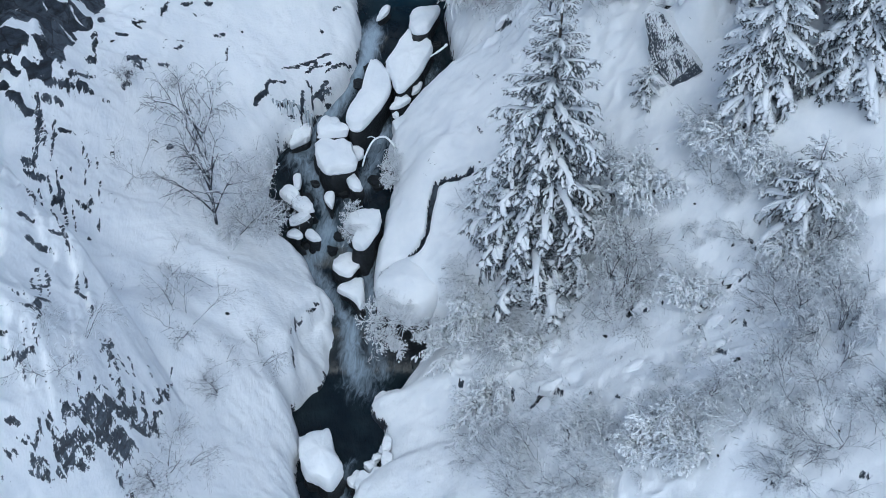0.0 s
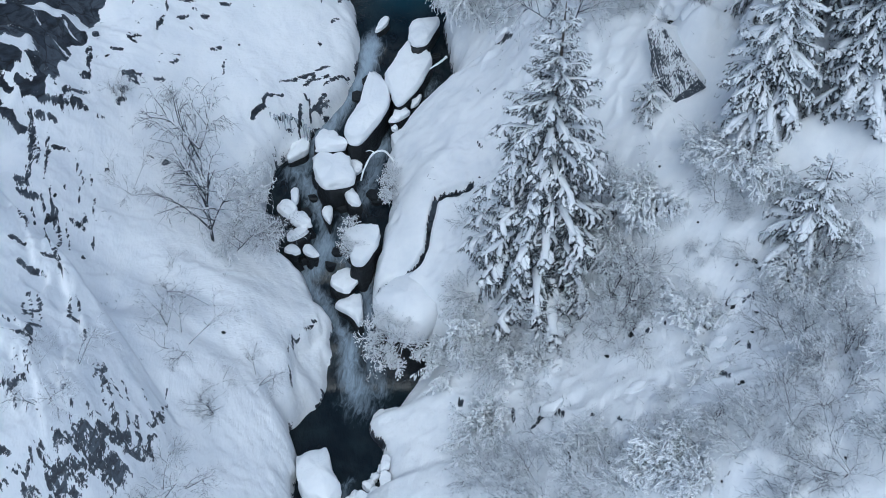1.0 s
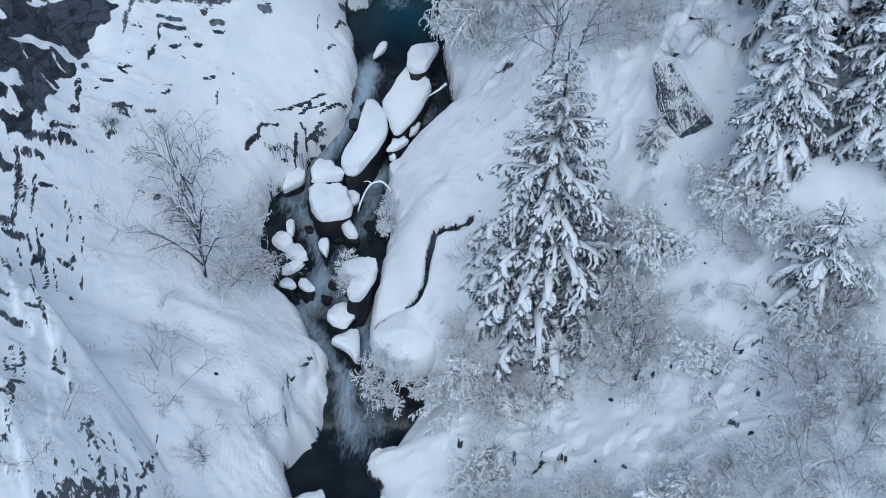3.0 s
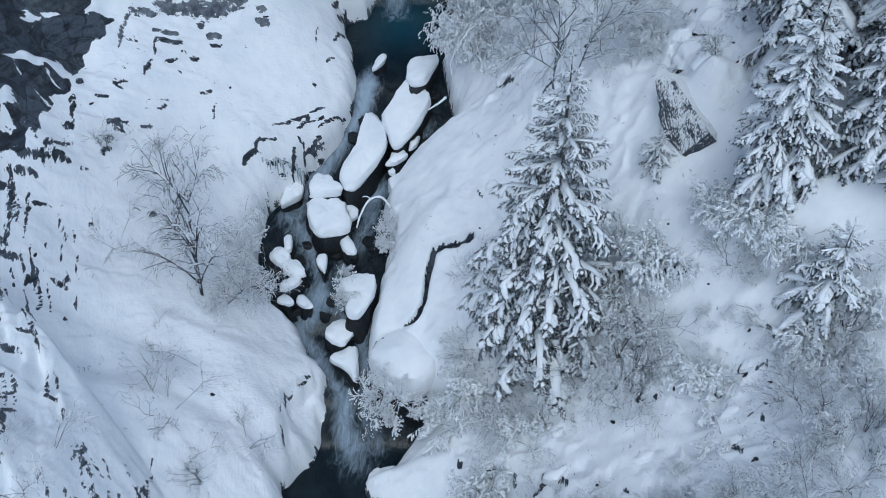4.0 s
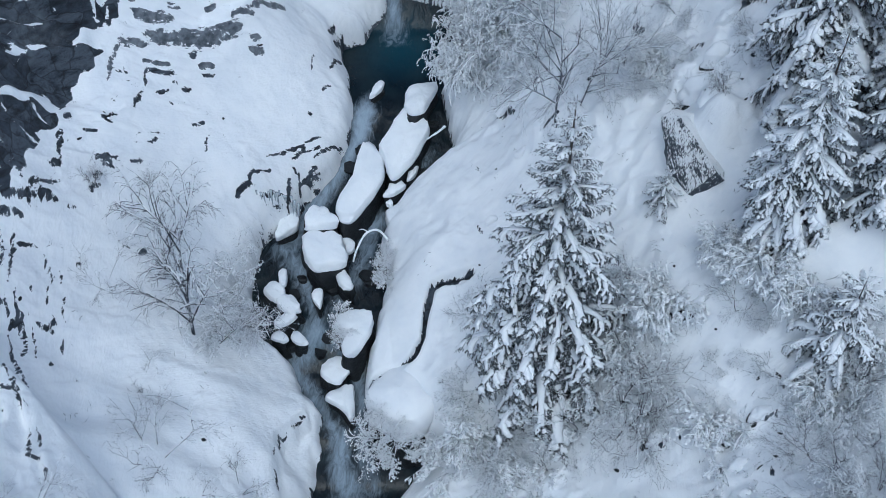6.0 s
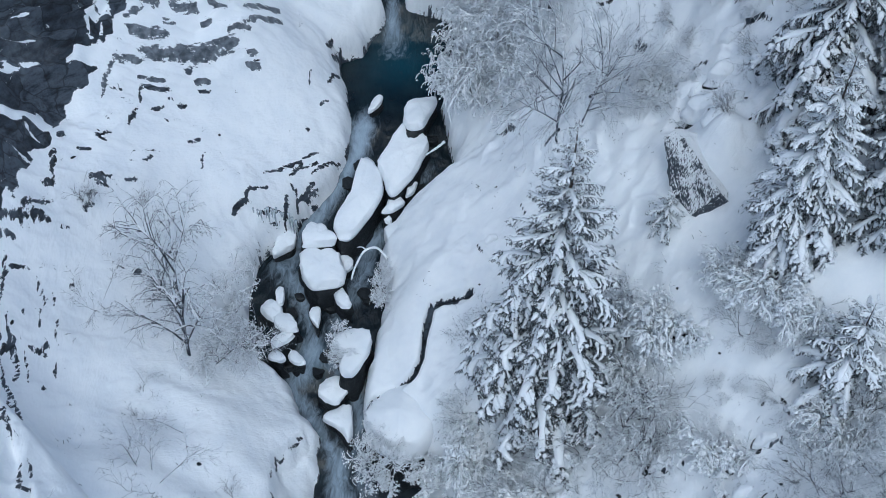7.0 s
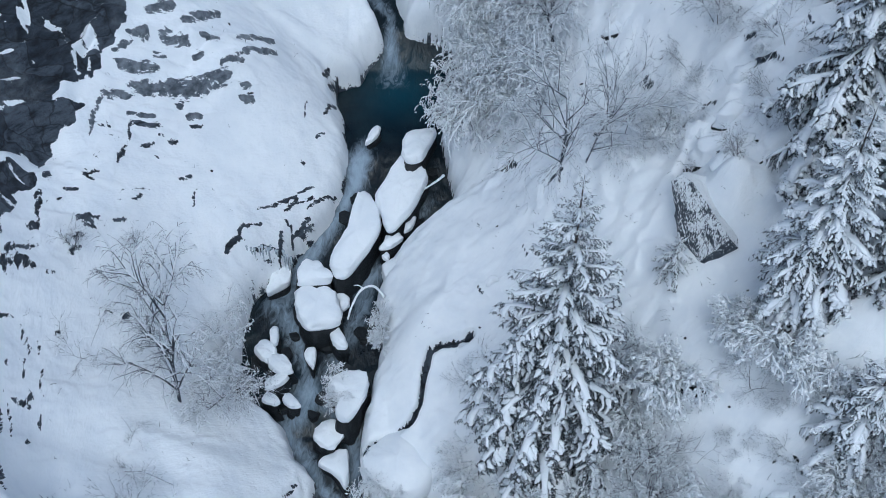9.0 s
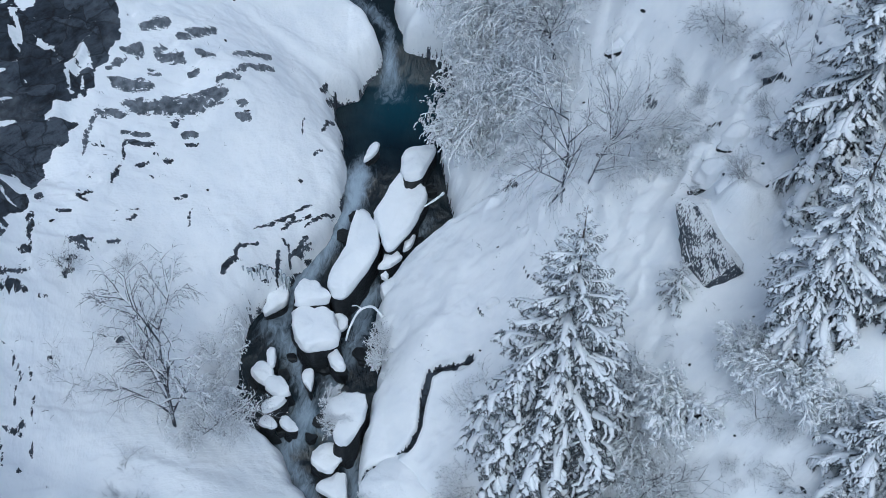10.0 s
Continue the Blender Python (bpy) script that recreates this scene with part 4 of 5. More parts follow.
# ---- spruces ----
def bough_mesh(seed, ridge=0.045, pads=0.35, tufts=0.15, fat=1.0):
    """One snow-laden spruce bough, one metre long, pointing along x: twigs, needles and snow."""
    rng = random.Random(seed)
    s, white = Shape(), Shape()

    def spine(p, d, length, n, sag):
        pts = [p.copy()]
        for i in range(n):
            d = (d + Vector((0, rng.uniform(-0.07, 0.07), -sag))).normalized()
            p = p + d * (length / n)
            pts.append(p.copy())
        return pts

    def plume(pts, dense=170):
        k = len(pts)
        s.tube(pts, [0.008 * (1 - 0.7 * i / k) for i in range(k)], 3, 0)
        length = sum((pts[i + 1] - pts[i]).length for i in range(k - 1))
        for i in range(max(8, int(length * dense))):
            j = rng.random() * (k - 1)
            a = int(j)
            p = pts[a].lerp(pts[a + 1], j - a)
            d = (pts[a + 1] - pts[a]).normalized()
            side = d.cross(Vector((0, 0, 1))).normalized() * rng.choice((-1, 1)) * rng.uniform(0.3, 1.2)
            w = d * rng.uniform(0.5, 1.0) + side + Vector((0, 0, rng.uniform(-1.0, 0.1)))
            s.blade(p, w.normalized() * rng.uniform(0.026, 0.062), 0.006, 1)

    def snow(pts, width, first=0.0, last=1.0):
        """A strip of snow along part of a twig, thick in its middle, broken here and there."""
        k, n = len(pts), 9
        crest, radii = [], []
        for i in range(n):
            j = (first + (last - first) * i / (n - 1)) * (k - 1)
            a = min(int(j), k - 2)
            q = pts[a].lerp(pts[a + 1], j - a)
            jig = width * 0.22
            crest.append(q + Vector((rng.uniform(-jig, jig), rng.uniform(-jig, jig), width * 0.35)))
            radii.append(width * (0.35 + 0.65 * math.sin(math.pi * (i + 0.6) / (n + 0.2)) ** 0.5) * rng.uniform(0.6, 1.3))
        white.tube(crest, [1.25 * r for r in radii], 7, 0, 0.55, rng.random())

    main = spine(Vector((0, 0, 0)), Vector((1, 0, 0.38)), 1.0, 8, 0.1)
    plume(main)
    if ridge:
        snow(main, ridge, 0.12, rng.uniform(0.82, 0.98))
    for i in range(15):
        u = 0.1 + 0.86 * i / 14
        j = u * 8
        a = min(int(j), 7)
        p = main[a].lerp(main[a + 1], j - a)
        for sgn in (-1, 1):
            ang = rng.uniform(0.5, 0.95) * sgn
            length = (0.3 * (1 - u) ** 0.6 + 0.07) * rng.uniform(0.5, 1.25)
            twig = spine(p, Vector((math.cos(ang), math.sin(ang), rng.uniform(-0.5, -0.1))), length, 4, 0.16)
            plume(twig)
            if rng.random() < pads:
                snow(twig, rng.uniform(0.016, 0.03) * fat, rng.uniform(0.0, 0.4), rng.uniform(0.7, 1.0))
            if length > 0.15:
                for b in (1, 2, 3):
                    ang2 = ang + rng.choice((-1, 1)) * rng.uniform(0.5, 0.9)
                    small = spine(twig[b], Vector((math.cos(ang2), math.sin(ang2), -0.45)), length * 0.42, 3, 0.2)
                    plume(small)
                    if rng.random() < tufts:
                        snow(small, rng.uniform(0.012, 0.02) * fat)
    return s.mesh("bough", [BARK, NEEDLES]), white.mesh("snow_load", [SNOW])


BOUGHS = [bough_mesh(100 + i, 0.05, 0.5, 0.35, 1.1) for i in range(5)]
PADDED_BOUGHS = [bough_mesh(150 + i, 0.06, 0.85, 0.65, 1.7) for i in range(4)]
LIGHT_BOUGHS = [bough_mesh(200 + i, 0.035, 0.4, 0.3, 1.2) for i in range(3)]


def spruce(x, y, height, radius, label, seed, whorls=24, tilt=(0, 0), first=0.05, bare_side=None, light=0.45, boughs=None):
    rng = random.Random(seed)
    thing = new("spruce")
    thing.matrix_basis = pose(x, y, gz_at(x, y) - 0.25, tilt[0], tilt[1], 0)
    s = Shape()
    s.tube([Vector((0, 0, height * u)) for u in (0, 0.1, 0.3, 0.6, 0.85, 1.0)], [height * r for r in (0.016, 0.012, 0.0095, 0.006, 0.003, 0.0008)], 9)
    piece("trunk", s.mesh("trunk", [BARK]), thing, label="grey-brown bark trunk")
    for i in range(whorls):
        u = first + (0.985 - first) * (i / (whorls - 1)) ** 0.92
        reach = radius * (1 - u) ** 0.8 * (0.55 + 0.45 * min(1, u / 0.12)) + 0.13
        count = 8 if u < 0.8 else 6 if u < 0.93 else 4
        turn = rng.uniform(0, 360)
        for k in range(count):
            az = turn + 360 * k / count + rng.uniform(-14, 14)
            length = reach * rng.uniform(0.72, 1.18)
            down = -42 + 70 * u + rng.uniform(-10, 10)
            pool = LIGHT_BOUGHS if rng.random() < light else boughs or PADDED_BOUGHS
            if bare_side is not None and math.cos(radians(az - bare_side)) > 0.3 and rng.random() < 0.75:
                pool = LIGHT_BOUGHS
            m = pose(0, 0, height * u + rng.uniform(-0.25, 0.25) * height / whorls, 0, -down, az)
            m = m @ pose(0, 0, 0, rng.uniform(-15, 15)) @ Matrix.Diagonal((length, length * rng.uniform(0.8, 1.1), length * rng.uniform(0.85, 1.05) + 0.12, 1))
            green, white = rng.choice(pool)
            tagged(piece("snow_load", white, piece("bough", green, thing, m)), kind="stuff")
    return tagged(thing, label, "tree", "spruces")


spruce(3.65, 28.1, 13.9, 3.3, "tall snow-laden spruce standing alone on the bank", 1, 22, bare_side=150, light=0.12, boughs=BOUGHS)


# ---- leafless trees and shrubs ----
def twig_mesh(seed, stems, height, spread_deg, levels, twig_r, kids, snow=0.5, material=None, droop=0.05, thick=0.008, blobs=0.0, blob=0.024, least=0.0016):
    """A leafless shrub or small tree: stems that fork again and again, with snow caught on the limbs."""
    rng = random.Random(seed)
    crown, load, trunks = Shape(), Shape(), []

    def grow(p, d, length, r, level):
        pts, n = [p.copy()], 5 if level == 0 else 3
        for i in range(n):
            d = (d + Vector((rng.uniform(-0.2, 0.2), rng.uniform(-0.2, 0.2), rng.uniform(-0.1, 0.12) - (droop * level)))).normalized()
            p = p + d * (length / n)
            pts.append(p.copy())
        radii = [r * (1 - 0.6 * i / n) for i in range(n + 1)]
        if level == 0:
            trunks.append(Shape())
            trunks[-1].tube(pts, radii, 6)
        else:
            crown.tube(pts, radii, 3)
        if rng.random() < snow * (0.6 if level == 0 else 1):
            t = thick + r * 0.75
            load.tube([q + Vector((0, 0, r + t * 0.25)) for q in pts], [t * rng.uniform(0.35, 1.25) for _ in pts], 4, 0, 0.85)
        if blobs and level >= 2 and rng.random() < blobs:
            q, w = pts[rng.randrange(1, n + 1)], rng.uniform(0.5, 1.3) * blob
            across = Vector((rng.uniform(-1, 1), rng.uniform(-1, 1), rng.uniform(-0.2, 0.2))).normalized() * w
            load.tube([q - across * 1.3, q - across * 0.5, q + across * 0.6, q + across * 1.3], [w * 0.4, w, w * 0.9, w * 0.3], 5, 0, 0.75)
        if level < levels:
            for k in range(kids[level]):
                j = rng.uniform(0.2 if level else 0.3, 1.0) * n
                a = min(int(j), n - 1)
                q = pts[a].lerp(pts[a + 1], j - a)
                side = Vector((rng.gauss(0, 1), rng.gauss(0, 1), rng.gauss(0, 0.7)))
                side = (side - d * side.dot(d)).normalized()
                grow(q, (d + side * rng.uniform(0.5, 1.1)).normalized(), length * rng.uniform(0.38, 0.66), max(r * 0.55, least), level + 1)

    for i in range(stems):
        az, out = rng.uniform(0, 2 * math.pi), radians(spread_deg) * rng.uniform(0.3, 1.0) if stems > 1 else 0.08
        d = Vector((math.sin(out) * math.cos(az), math.sin(out) * math.sin(az), math.cos(out)))
        grow(Vector((0.1 * math.cos(az), 0.1 * math.sin(az), -0.15)), d.normalized(), height * rng.uniform(0.6, 1.0), twig_r * rng.uniform(0.7, 1.1), 0)
    wood = material or TWIG
    return [t.mesh("stem", [wood]) for t in trunks], crown.mesh("crown", [wood]), load.mesh("snow_load", [SNOW])


SHRUBS = [twig_mesh(300 + i, 6, 1.0, 65, 3, 0.011, (7, 5, 4), 0.2, thick=0.006, blobs=0.4, blob=0.014, least=0.0032) for i in range(4)]
CLUMPS = [twig_mesh(310 + i, 6, 1.0, 70, 3, 0.012, (7, 6, 4), 0.4, droop=0.12, thick=0.009, blobs=0.5, blob=0.02, least=0.0035) for i in range(3)]
RIMY = [twig_mesh(330 + i, 6, 1.0, 70, 3, 0.012, (7, 6, 4), 0.45, RIME, droop=0.14, thick=0.009, blobs=0.5, blob=0.018, least=0.0035) for i in range(3)]
HEAVY = [twig_mesh(315 + i, 7, 1.0, 62, 3, 0.013, (8, 6, 5), 0.45, NEEDLES, droop=0.17, thick=0.015, blobs=0.5, blob=0.034, least=0.005) for i in range(3)]
THIN = [twig_mesh(320 + i, 5, 1.0, 50, 3, 0.010, (6, 5, 3), 0.08, BARE, thick=0.006, least=0.003) for i in range(3)]
TREES = [twig_mesh(340 + i, 2, 1.0, 16, 4, 0.010, (11, 6, 4, 3), 0.12, BARE if i == 1 else TWIG, thick=0.0035, blobs=0.12, blob=0.006) for i in range(3)]

BIRCH = [twig_mesh(352 + i, 1, 1.0, 10, 4, 0.014, (13, 6, 4, 3), 0.14, BARE, thick=0.004, blobs=0.2, blob=0.006) for i in range(3)]

RIMED_BIRCH = [twig_mesh(362 + i, 1, 1.0, 10, 4, 0.012, (13, 6, 4, 3), 0.3, RIME, droop=0.03, thick=0.0018, blobs=0.25, blob=0.0045, least=0.0009) for i in range(2)]


def bush(kind, meshes, x, y, size, seed, label, category="shrub", group="", tip=(0, 0), wide=1.0, z=None):
    rng = random.Random(seed)
    thing = new(kind)
    stems, crown, load = meshes[seed % len(meshes)]
    thing.matrix_basis = pose(x, y, gz_at(x, y) - 0.05 if z is None else z, tip[0], tip[1], 0) @ pose(0, 0, 0, 0, 0, rng.uniform(0, 360)) @ Matrix.Diagonal((size * wide, size * wide, size, 1))
    for me in stems:
        piece("stem", me, thing)
    tagged(piece("crown", crown, thing), kind="stuff")
    tagged(piece("snow_load", load, thing, label="snow and rime on the twigs"), kind="stuff")
    return tagged(thing, label, category, group)


def hull_rock(points, seed, cuts=4, wob=0.12, material=ROCK):
    """An angular rock: the hull of a few corners, broken up a little."""
    bm = bmesh.new()
    for p in points:
        bm.verts.new(p)
    bmesh.ops.convex_hull(bm, input=bm.verts)
    bmesh.ops.triangulate(bm, faces=bm.faces)
    bmesh.ops.subdivide_edges(bm, edges=bm.edges, cuts=cuts, use_grid_fill=True)
    bm.normal_update()
    for v in bm.verts:
        n = noise.fractal(v.co * 1.4 + Vector((seed, 0, 0)), 0.8, 2.2, 4)
        v.co += v.normal * (n * wob)
    me = bpy.data.meshes.new("rock")
    bm.to_mesh(me)
    bm.free()
    me.materials.append(material)
    return me


def stone(x, y, r, seed, wide=1.6, turn=0.0):
    """A stone on the slope with snow on its top and its lower side bare."""
    g, r = gz_at(x, y), r * 0.52
    ring = [(x + r * wide * math.cos(a + turn) * (1 + 0.25 * math.sin(2 * a + seed)), y + r * 0.8 * math.sin(a + turn) * (1 + 0.25 * math.sin(3 * a + seed))) for a in [2 * math.pi * i / 8 for i in range(8)]]
    boulder(ring, g + 0.6 * r + 0.16, g - 0.9 * r - 0.3, 1.15 * r + 0.14, (0.75 if x > 0 else -0.7, 0.25), "dark stone under a snow pillow on the slope", "stones on the slope", seed, "stone")


# snow pillows on hidden rocks along the right bank
for i, (x, y, r, h) in enumerate([(-1.6, 36.9, 0.6, 1.4), (-1.6, 35.6, 0.6, 1.6), (-1.9, 25.3, 0.75, 0.65), (-2.5, 25.45, 0.5, 0.55), (-0.6, 26.2, 0.6, 0.8), (-1.3, 24.3, 0.7, 0.9)]):
    ring = [(x + r * math.cos(a) * (1 + 0.15 * math.sin(3 * a + i)), y + 1.15 * r * math.sin(a) * (1 + 0.15 * math.cos(2 * a + i))) for a in [2 * math.pi * k / 9 for k in range(9)]]
    top = float(water_z(y)) + h
    boulder(ring, top, top - 1.9, 0.85, (0.35, 0.15), "rounded snow pillow over a rock of the bank", "rocks of the banks", 300 + i, "snowy_rock")

# bare wet stones between the boulders
rng = random.Random(5)
for i in range(34):
    y = rng.uniform(29.5, 42.0)
    x = left_x(y) + (right_x(y) - left_x(y)) * rng.uniform(0.12, 0.88)
    r = rng.uniform(0.18, 0.42)
    z = float(water_z(y)) + 0.33 * float(ramp(y, 31.0, 32.2) * ramp(y, 37.0, 35.6))
    corners = [(r * math.cos(a) * rng.uniform(0.7, 1.3), r * math.sin(a) * rng.uniform(0.6, 1.1), h * rng.uniform(0.7, 1.2)) for h in (-0.35, 0.14) for a in [2 * math.pi * k / 6 for k in range(6)]]
    wet = new("wet_stone", hull_rock(corners, 40 + i, 2, 0.08, WET))
    wet.matrix_basis = pose(x, y, z, 0, 0, rng.uniform(0, 360))
    tagged(wet, "dark wet stone washed by the stream", "stone", "wet stones in the stream")

# the tilted bare slab on the right bank
slab = new("rock_slab")
slab.matrix_basis = pose(8.4, 32.4, 9.2)
piece("rock", hull_rock([(-1.0, 1.0, 0.7), (-0.75, 1.05, 1.0), (-0.75, 0.0, -0.6), (-0.12, -0.85, -1.0), (0.1, -0.9, -1.1), (1.0, -0.8, -0.4), (0.7, -0.7, -0.1), (-0.45, 0.7, 1.0), (1.1, 0.3, -0.2), (0.3, 1.3, 0.6), (-0.6, 1.3, 0.8), (-0.6, 0.6, -1.5), (0.8, 0.2, -1.8)], 3, 7, 0.07, FACE), slab, label="grey cracked rock face")
tagged(slab, "large tilted grey rock slab half under snow", "rock")
for i, (x, y, r) in enumerate([(3.95, 23.1, 0.5), (8.3, 28.0, 0.35), (7.8, 28.2, 0.4), (8.7, 24.3, 0.5), (9.1, 23.2, 0.45), (9.0, 22.1, 0.5), (7.1, 24.9, 0.35), (10.0, 24.6, 0.4), (2.5, 38.5, 0.4), (9.6, 36.4, 0.45)]):
    stone(x, y, r, 50 + i, turn=0.5 * i)
for i, (x, y, r) in enumerate([(10.6, 36.7, 0.75), (10.2, 37.8, 0.6), (11.2, 37.8, 0.4), (7.0, 37.3, 0.4), (12.0, 37.4, 0.5), (11.0, 35.4, 0.4), (4.1, 36.5, 0.35), (3.0, 35.7, 0.3), (6.1, 40.5, 0.35), (1.9, 34.0, 0.3), (0.9, 32.5, 0.35), (6.2, 27.6, 0.4), (11.2, 20.5, 0.4), (5.2, 22.0, 0.4), (2.0, 24.5, 0.45), (6.6, 22.6, 0.4), (10.3, 21.3, 0.45), (7.9, 20.6, 0.4)]):
    stone(x, y, r, 70 + i, turn=0.7 * i)

# rounded snow pillows on rocks above the slab
for i, (x, y, r, h) in enumerate([(8.75, 34.7, 0.45, 0.4), (9.0, 33.75, 0.36, 0.35), (8.35, 35.5, 0.3, 0.3), (9.55, 34.4, 0.3, 0.3), (9.3, 35.4, 0.35, 0.35)]):
    ring = [(x + 1.25 * r * math.cos(a) * (1 + 0.15 * math.sin(3 * a + i)), y + 0.85 * r * math.sin(a) * (1 + 0.15 * math.cos(2 * a + i))) for a in [2 * math.pi * k / 9 for k in range(9)]]
    boulder(ring, gz_at(x, y) + h, gz_at(x, y) - 0.9, h * 2.3, (0.5, 0.25), "snow pillow on a dark stone above the slab", "stones on the slope", 400 + i, "stone")
# small snow pillows along the edge of the lower pool
for i, (x, y, r) in enumerate([(-2.15, 24.25, 0.2), (-2.05, 23.85, 0.22), (-2.4, 23.6, 0.24), (-2.7, 23.3, 0.22), (-2.9, 23.0, 0.26), (-3.45, 22.4, 0.34), (-3.15, 22.0, 0.3)]):
    ring = [(x + r * math.cos(a) * (1 + 0.15 * math.sin(3 * a + i)), y + r * math.sin(a) * (1 + 0.15 * math.cos(2 * a + i))) for a in [2 * math.pi * k / 8 for k in range(8)]]
    top = float(water_z(y)) + 0.35
    boulder(ring, top, top - 0.8, 0.32, (0, 0), "small snow pillow at the edge of the pool", "snow pillows by the pool", 420 + i, "snowy_rock")

# ---- the other conifers ----
spruce(10.7, 29.1, 8.2, 2.1, "snow-laden spruce, its boughs bent down by the load", 2, 19)
spruce(13.6, 28.9, 9.0, 2.2, "snow-laden spruce at the edge of the thicket", 3, 19, light=0.75)
spruce(11.9, 33.0, 11.5, 2.7, "tall dense spruce under heavy snow", 4, 24, light=0.6)
spruce(14.4, 31.6, 10.5, 2.5, "tall dense spruce under heavy snow", 5, 22, light=0.65)
spruce(11.9, 25.4, 4.6, 2.0, "young spruce drooping under snow over a rock", 6, 8)
spruce(7.5, 31.6, 1.8, 0.9, "small snowed-in spruce sapling", 7, 6)

for i, (x, y, size) in enumerate([(7.5, 28.3, 1.5), (7.2, 28.9, 1.3), (8.7, 24.9, 1.5), (8.9, 24.2, 1.2), (0.9, 27.4, 1.7), (0.6, 26.8, 1.4), (1.2, 28.0, 1.5), (1.9, 23.6, 1.5), (1.6, 23.0, 1.3), (7.4, 18.8, 1.5), (7.8, 18.4, 1.3), (9.0, 22.3, 1.1), (9.3, 28.7, 1.3), (10.4, 28.0, 1.5), (11.2, 27.6, 1.4), (3.2, 24.9, 1.3), (7.6, 36.4, 1.0), (8.1, 19.6, 1.2), (6.6, 19.2, 1.2), (11.6, 24.4, 1.3), (12.6, 25.8, 1.6)]):
    bush("juniper", HEAVY, x, y, size, 260 + i, "low evergreen bush weighed down by clumps of snow", "bush", "evergreen bushes")

# ---- leafless trees ----
bush("birch", BIRCH, -9.15, 29.6, 6.4, 1, "slender leafless birch with rimed twigs on the bank", "tree", "leafless trees", (-16, -8), 0.8)
bush("birch", TREES, -8.3, 30.6, 3.0, 2, "small leafless birch leaning over the stream", "tree", "leafless trees", (0, 25), 1.0)
bush("birch", RIMED_BIRCH, 4.3, 36.4, 7.0, 2, "tall leafless birch white with rime", "tree", "leafless trees", (0, -4), 0.62)
bush("birch", RIMED_BIRCH, 4.6, 36.5, 6.4, 1, "tall leafless birch white with rime", "tree", "leafless trees", (0, 10), 0.6)
bush("birch", TREES, 5.7, 26.0, 4.2, 4, "leafless birch beside the tall spruce", "tree", "leafless trees", (0, 5), 1.0)
bush("birch", TREES, 4.4, 42.2, 3.6, 3, "leafless birch white with rime", "tree", "leafless trees", (0, 0), 1.0)
bush("birch", TREES, 11.7, 21.7, 2.8, 5, "leafless birch with brown twigs", "tree", "leafless trees", (0, 0), 1.1)

# ---- shrubs ----
RIMED = "leafless shrub thick with rime and snow"
for i, (x, y, size) in enumerate([(1.5, 41.2, 1.7), (1.5, 42.1, 1.6), (2.1, 43.0, 1.7), (2.0, 40.3, 1.7), (2.6, 41.6, 2.0), (2.8, 44.8, 1.8), (3.7, 43.4, 2.1), (3.4, 46.0, 2.2), (4.6, 44.4, 2.3), (2.6, 47.4, 2.0), (5.2, 43.0, 2.0), (3.6, 40.6, 1.9), (5.0, 39.6, 1.6), (0.6, 49.5, 2.2), (3.5, 47.5, 2.6), (5.6, 46.0, 2.4), (1.1, 42.7, 1.5), (1.0, 43.9, 1.5), (2.0, 45.6, 1.6), (3.1, 42.3, 1.7), (2.0, 46.7, 1.4), (2.4, 44.0, 1.6)]):
    bush("shrub", RIMY, x, y, size * (1.15 if i % 3 else 1.35), 20 + i, RIMED, group="shrubs by the upper pool", tip=(0, -24))
for i, (x, y, size) in enumerate([(1.3, 28.7, 2.0), (1.8, 27.4, 1.9), (2.3, 26.4, 1.9), (1.0, 28.5, 1.4), (1.9, 29.6, 1.8), (5.6, 27.4, 2.1), (6.4, 28.0, 2.1), (6.9, 28.8, 1.8), (5.0, 26.4, 2.0), (6.5, 26.8, 2.0), (4.0, 25.4, 1.7), (3.1, 25.4, 1.6), (7.2, 27.2, 1.8), (5.8, 29.0, 1.8)]):
    bush("shrub", SHRUBS if i % 3 else CLUMPS, x, y, size * (1 if i % 3 else 0.75), 50 + i, RIMED, group="shrubs round the tall spruce")
for i, (x, y, size) in enumerate([(2.3, 20.4, 1.9), (3.3, 20.0, 2.0), (3.2, 21.2, 1.6), (1.7, 21.0, 1.5), (4.6, 20.6, 1.8), (5.4, 19.4, 1.7), (6.0, 18.6, 1.6), (6.2, 20.6, 1.5), (7.6, 21.2, 1.4), (3.7, 22.2, 1.2), (8.5, 19.9, 1.6), (9.5, 20.0, 1.6), (8.4, 18.2, 2.0), (9.6, 18.0, 1.8), (4.3, 18.6, 1.9), (2.8, 18.8, 1.9), (5.0, 21.6, 1.3), (10.2, 19.6, 1.6), (11.2, 18.4, 1.7), (12.9, 17.2, 1.8), (13.2, 20.2, 1.6), (10.8, 16.6, 1.7)]):
    bush("shrub", SHRUBS if i % 2 else CLUMPS, x, y, size * (1 if i % 2 else 0.7), 80 + i, RIMED, group="shrubs on the lower slope")
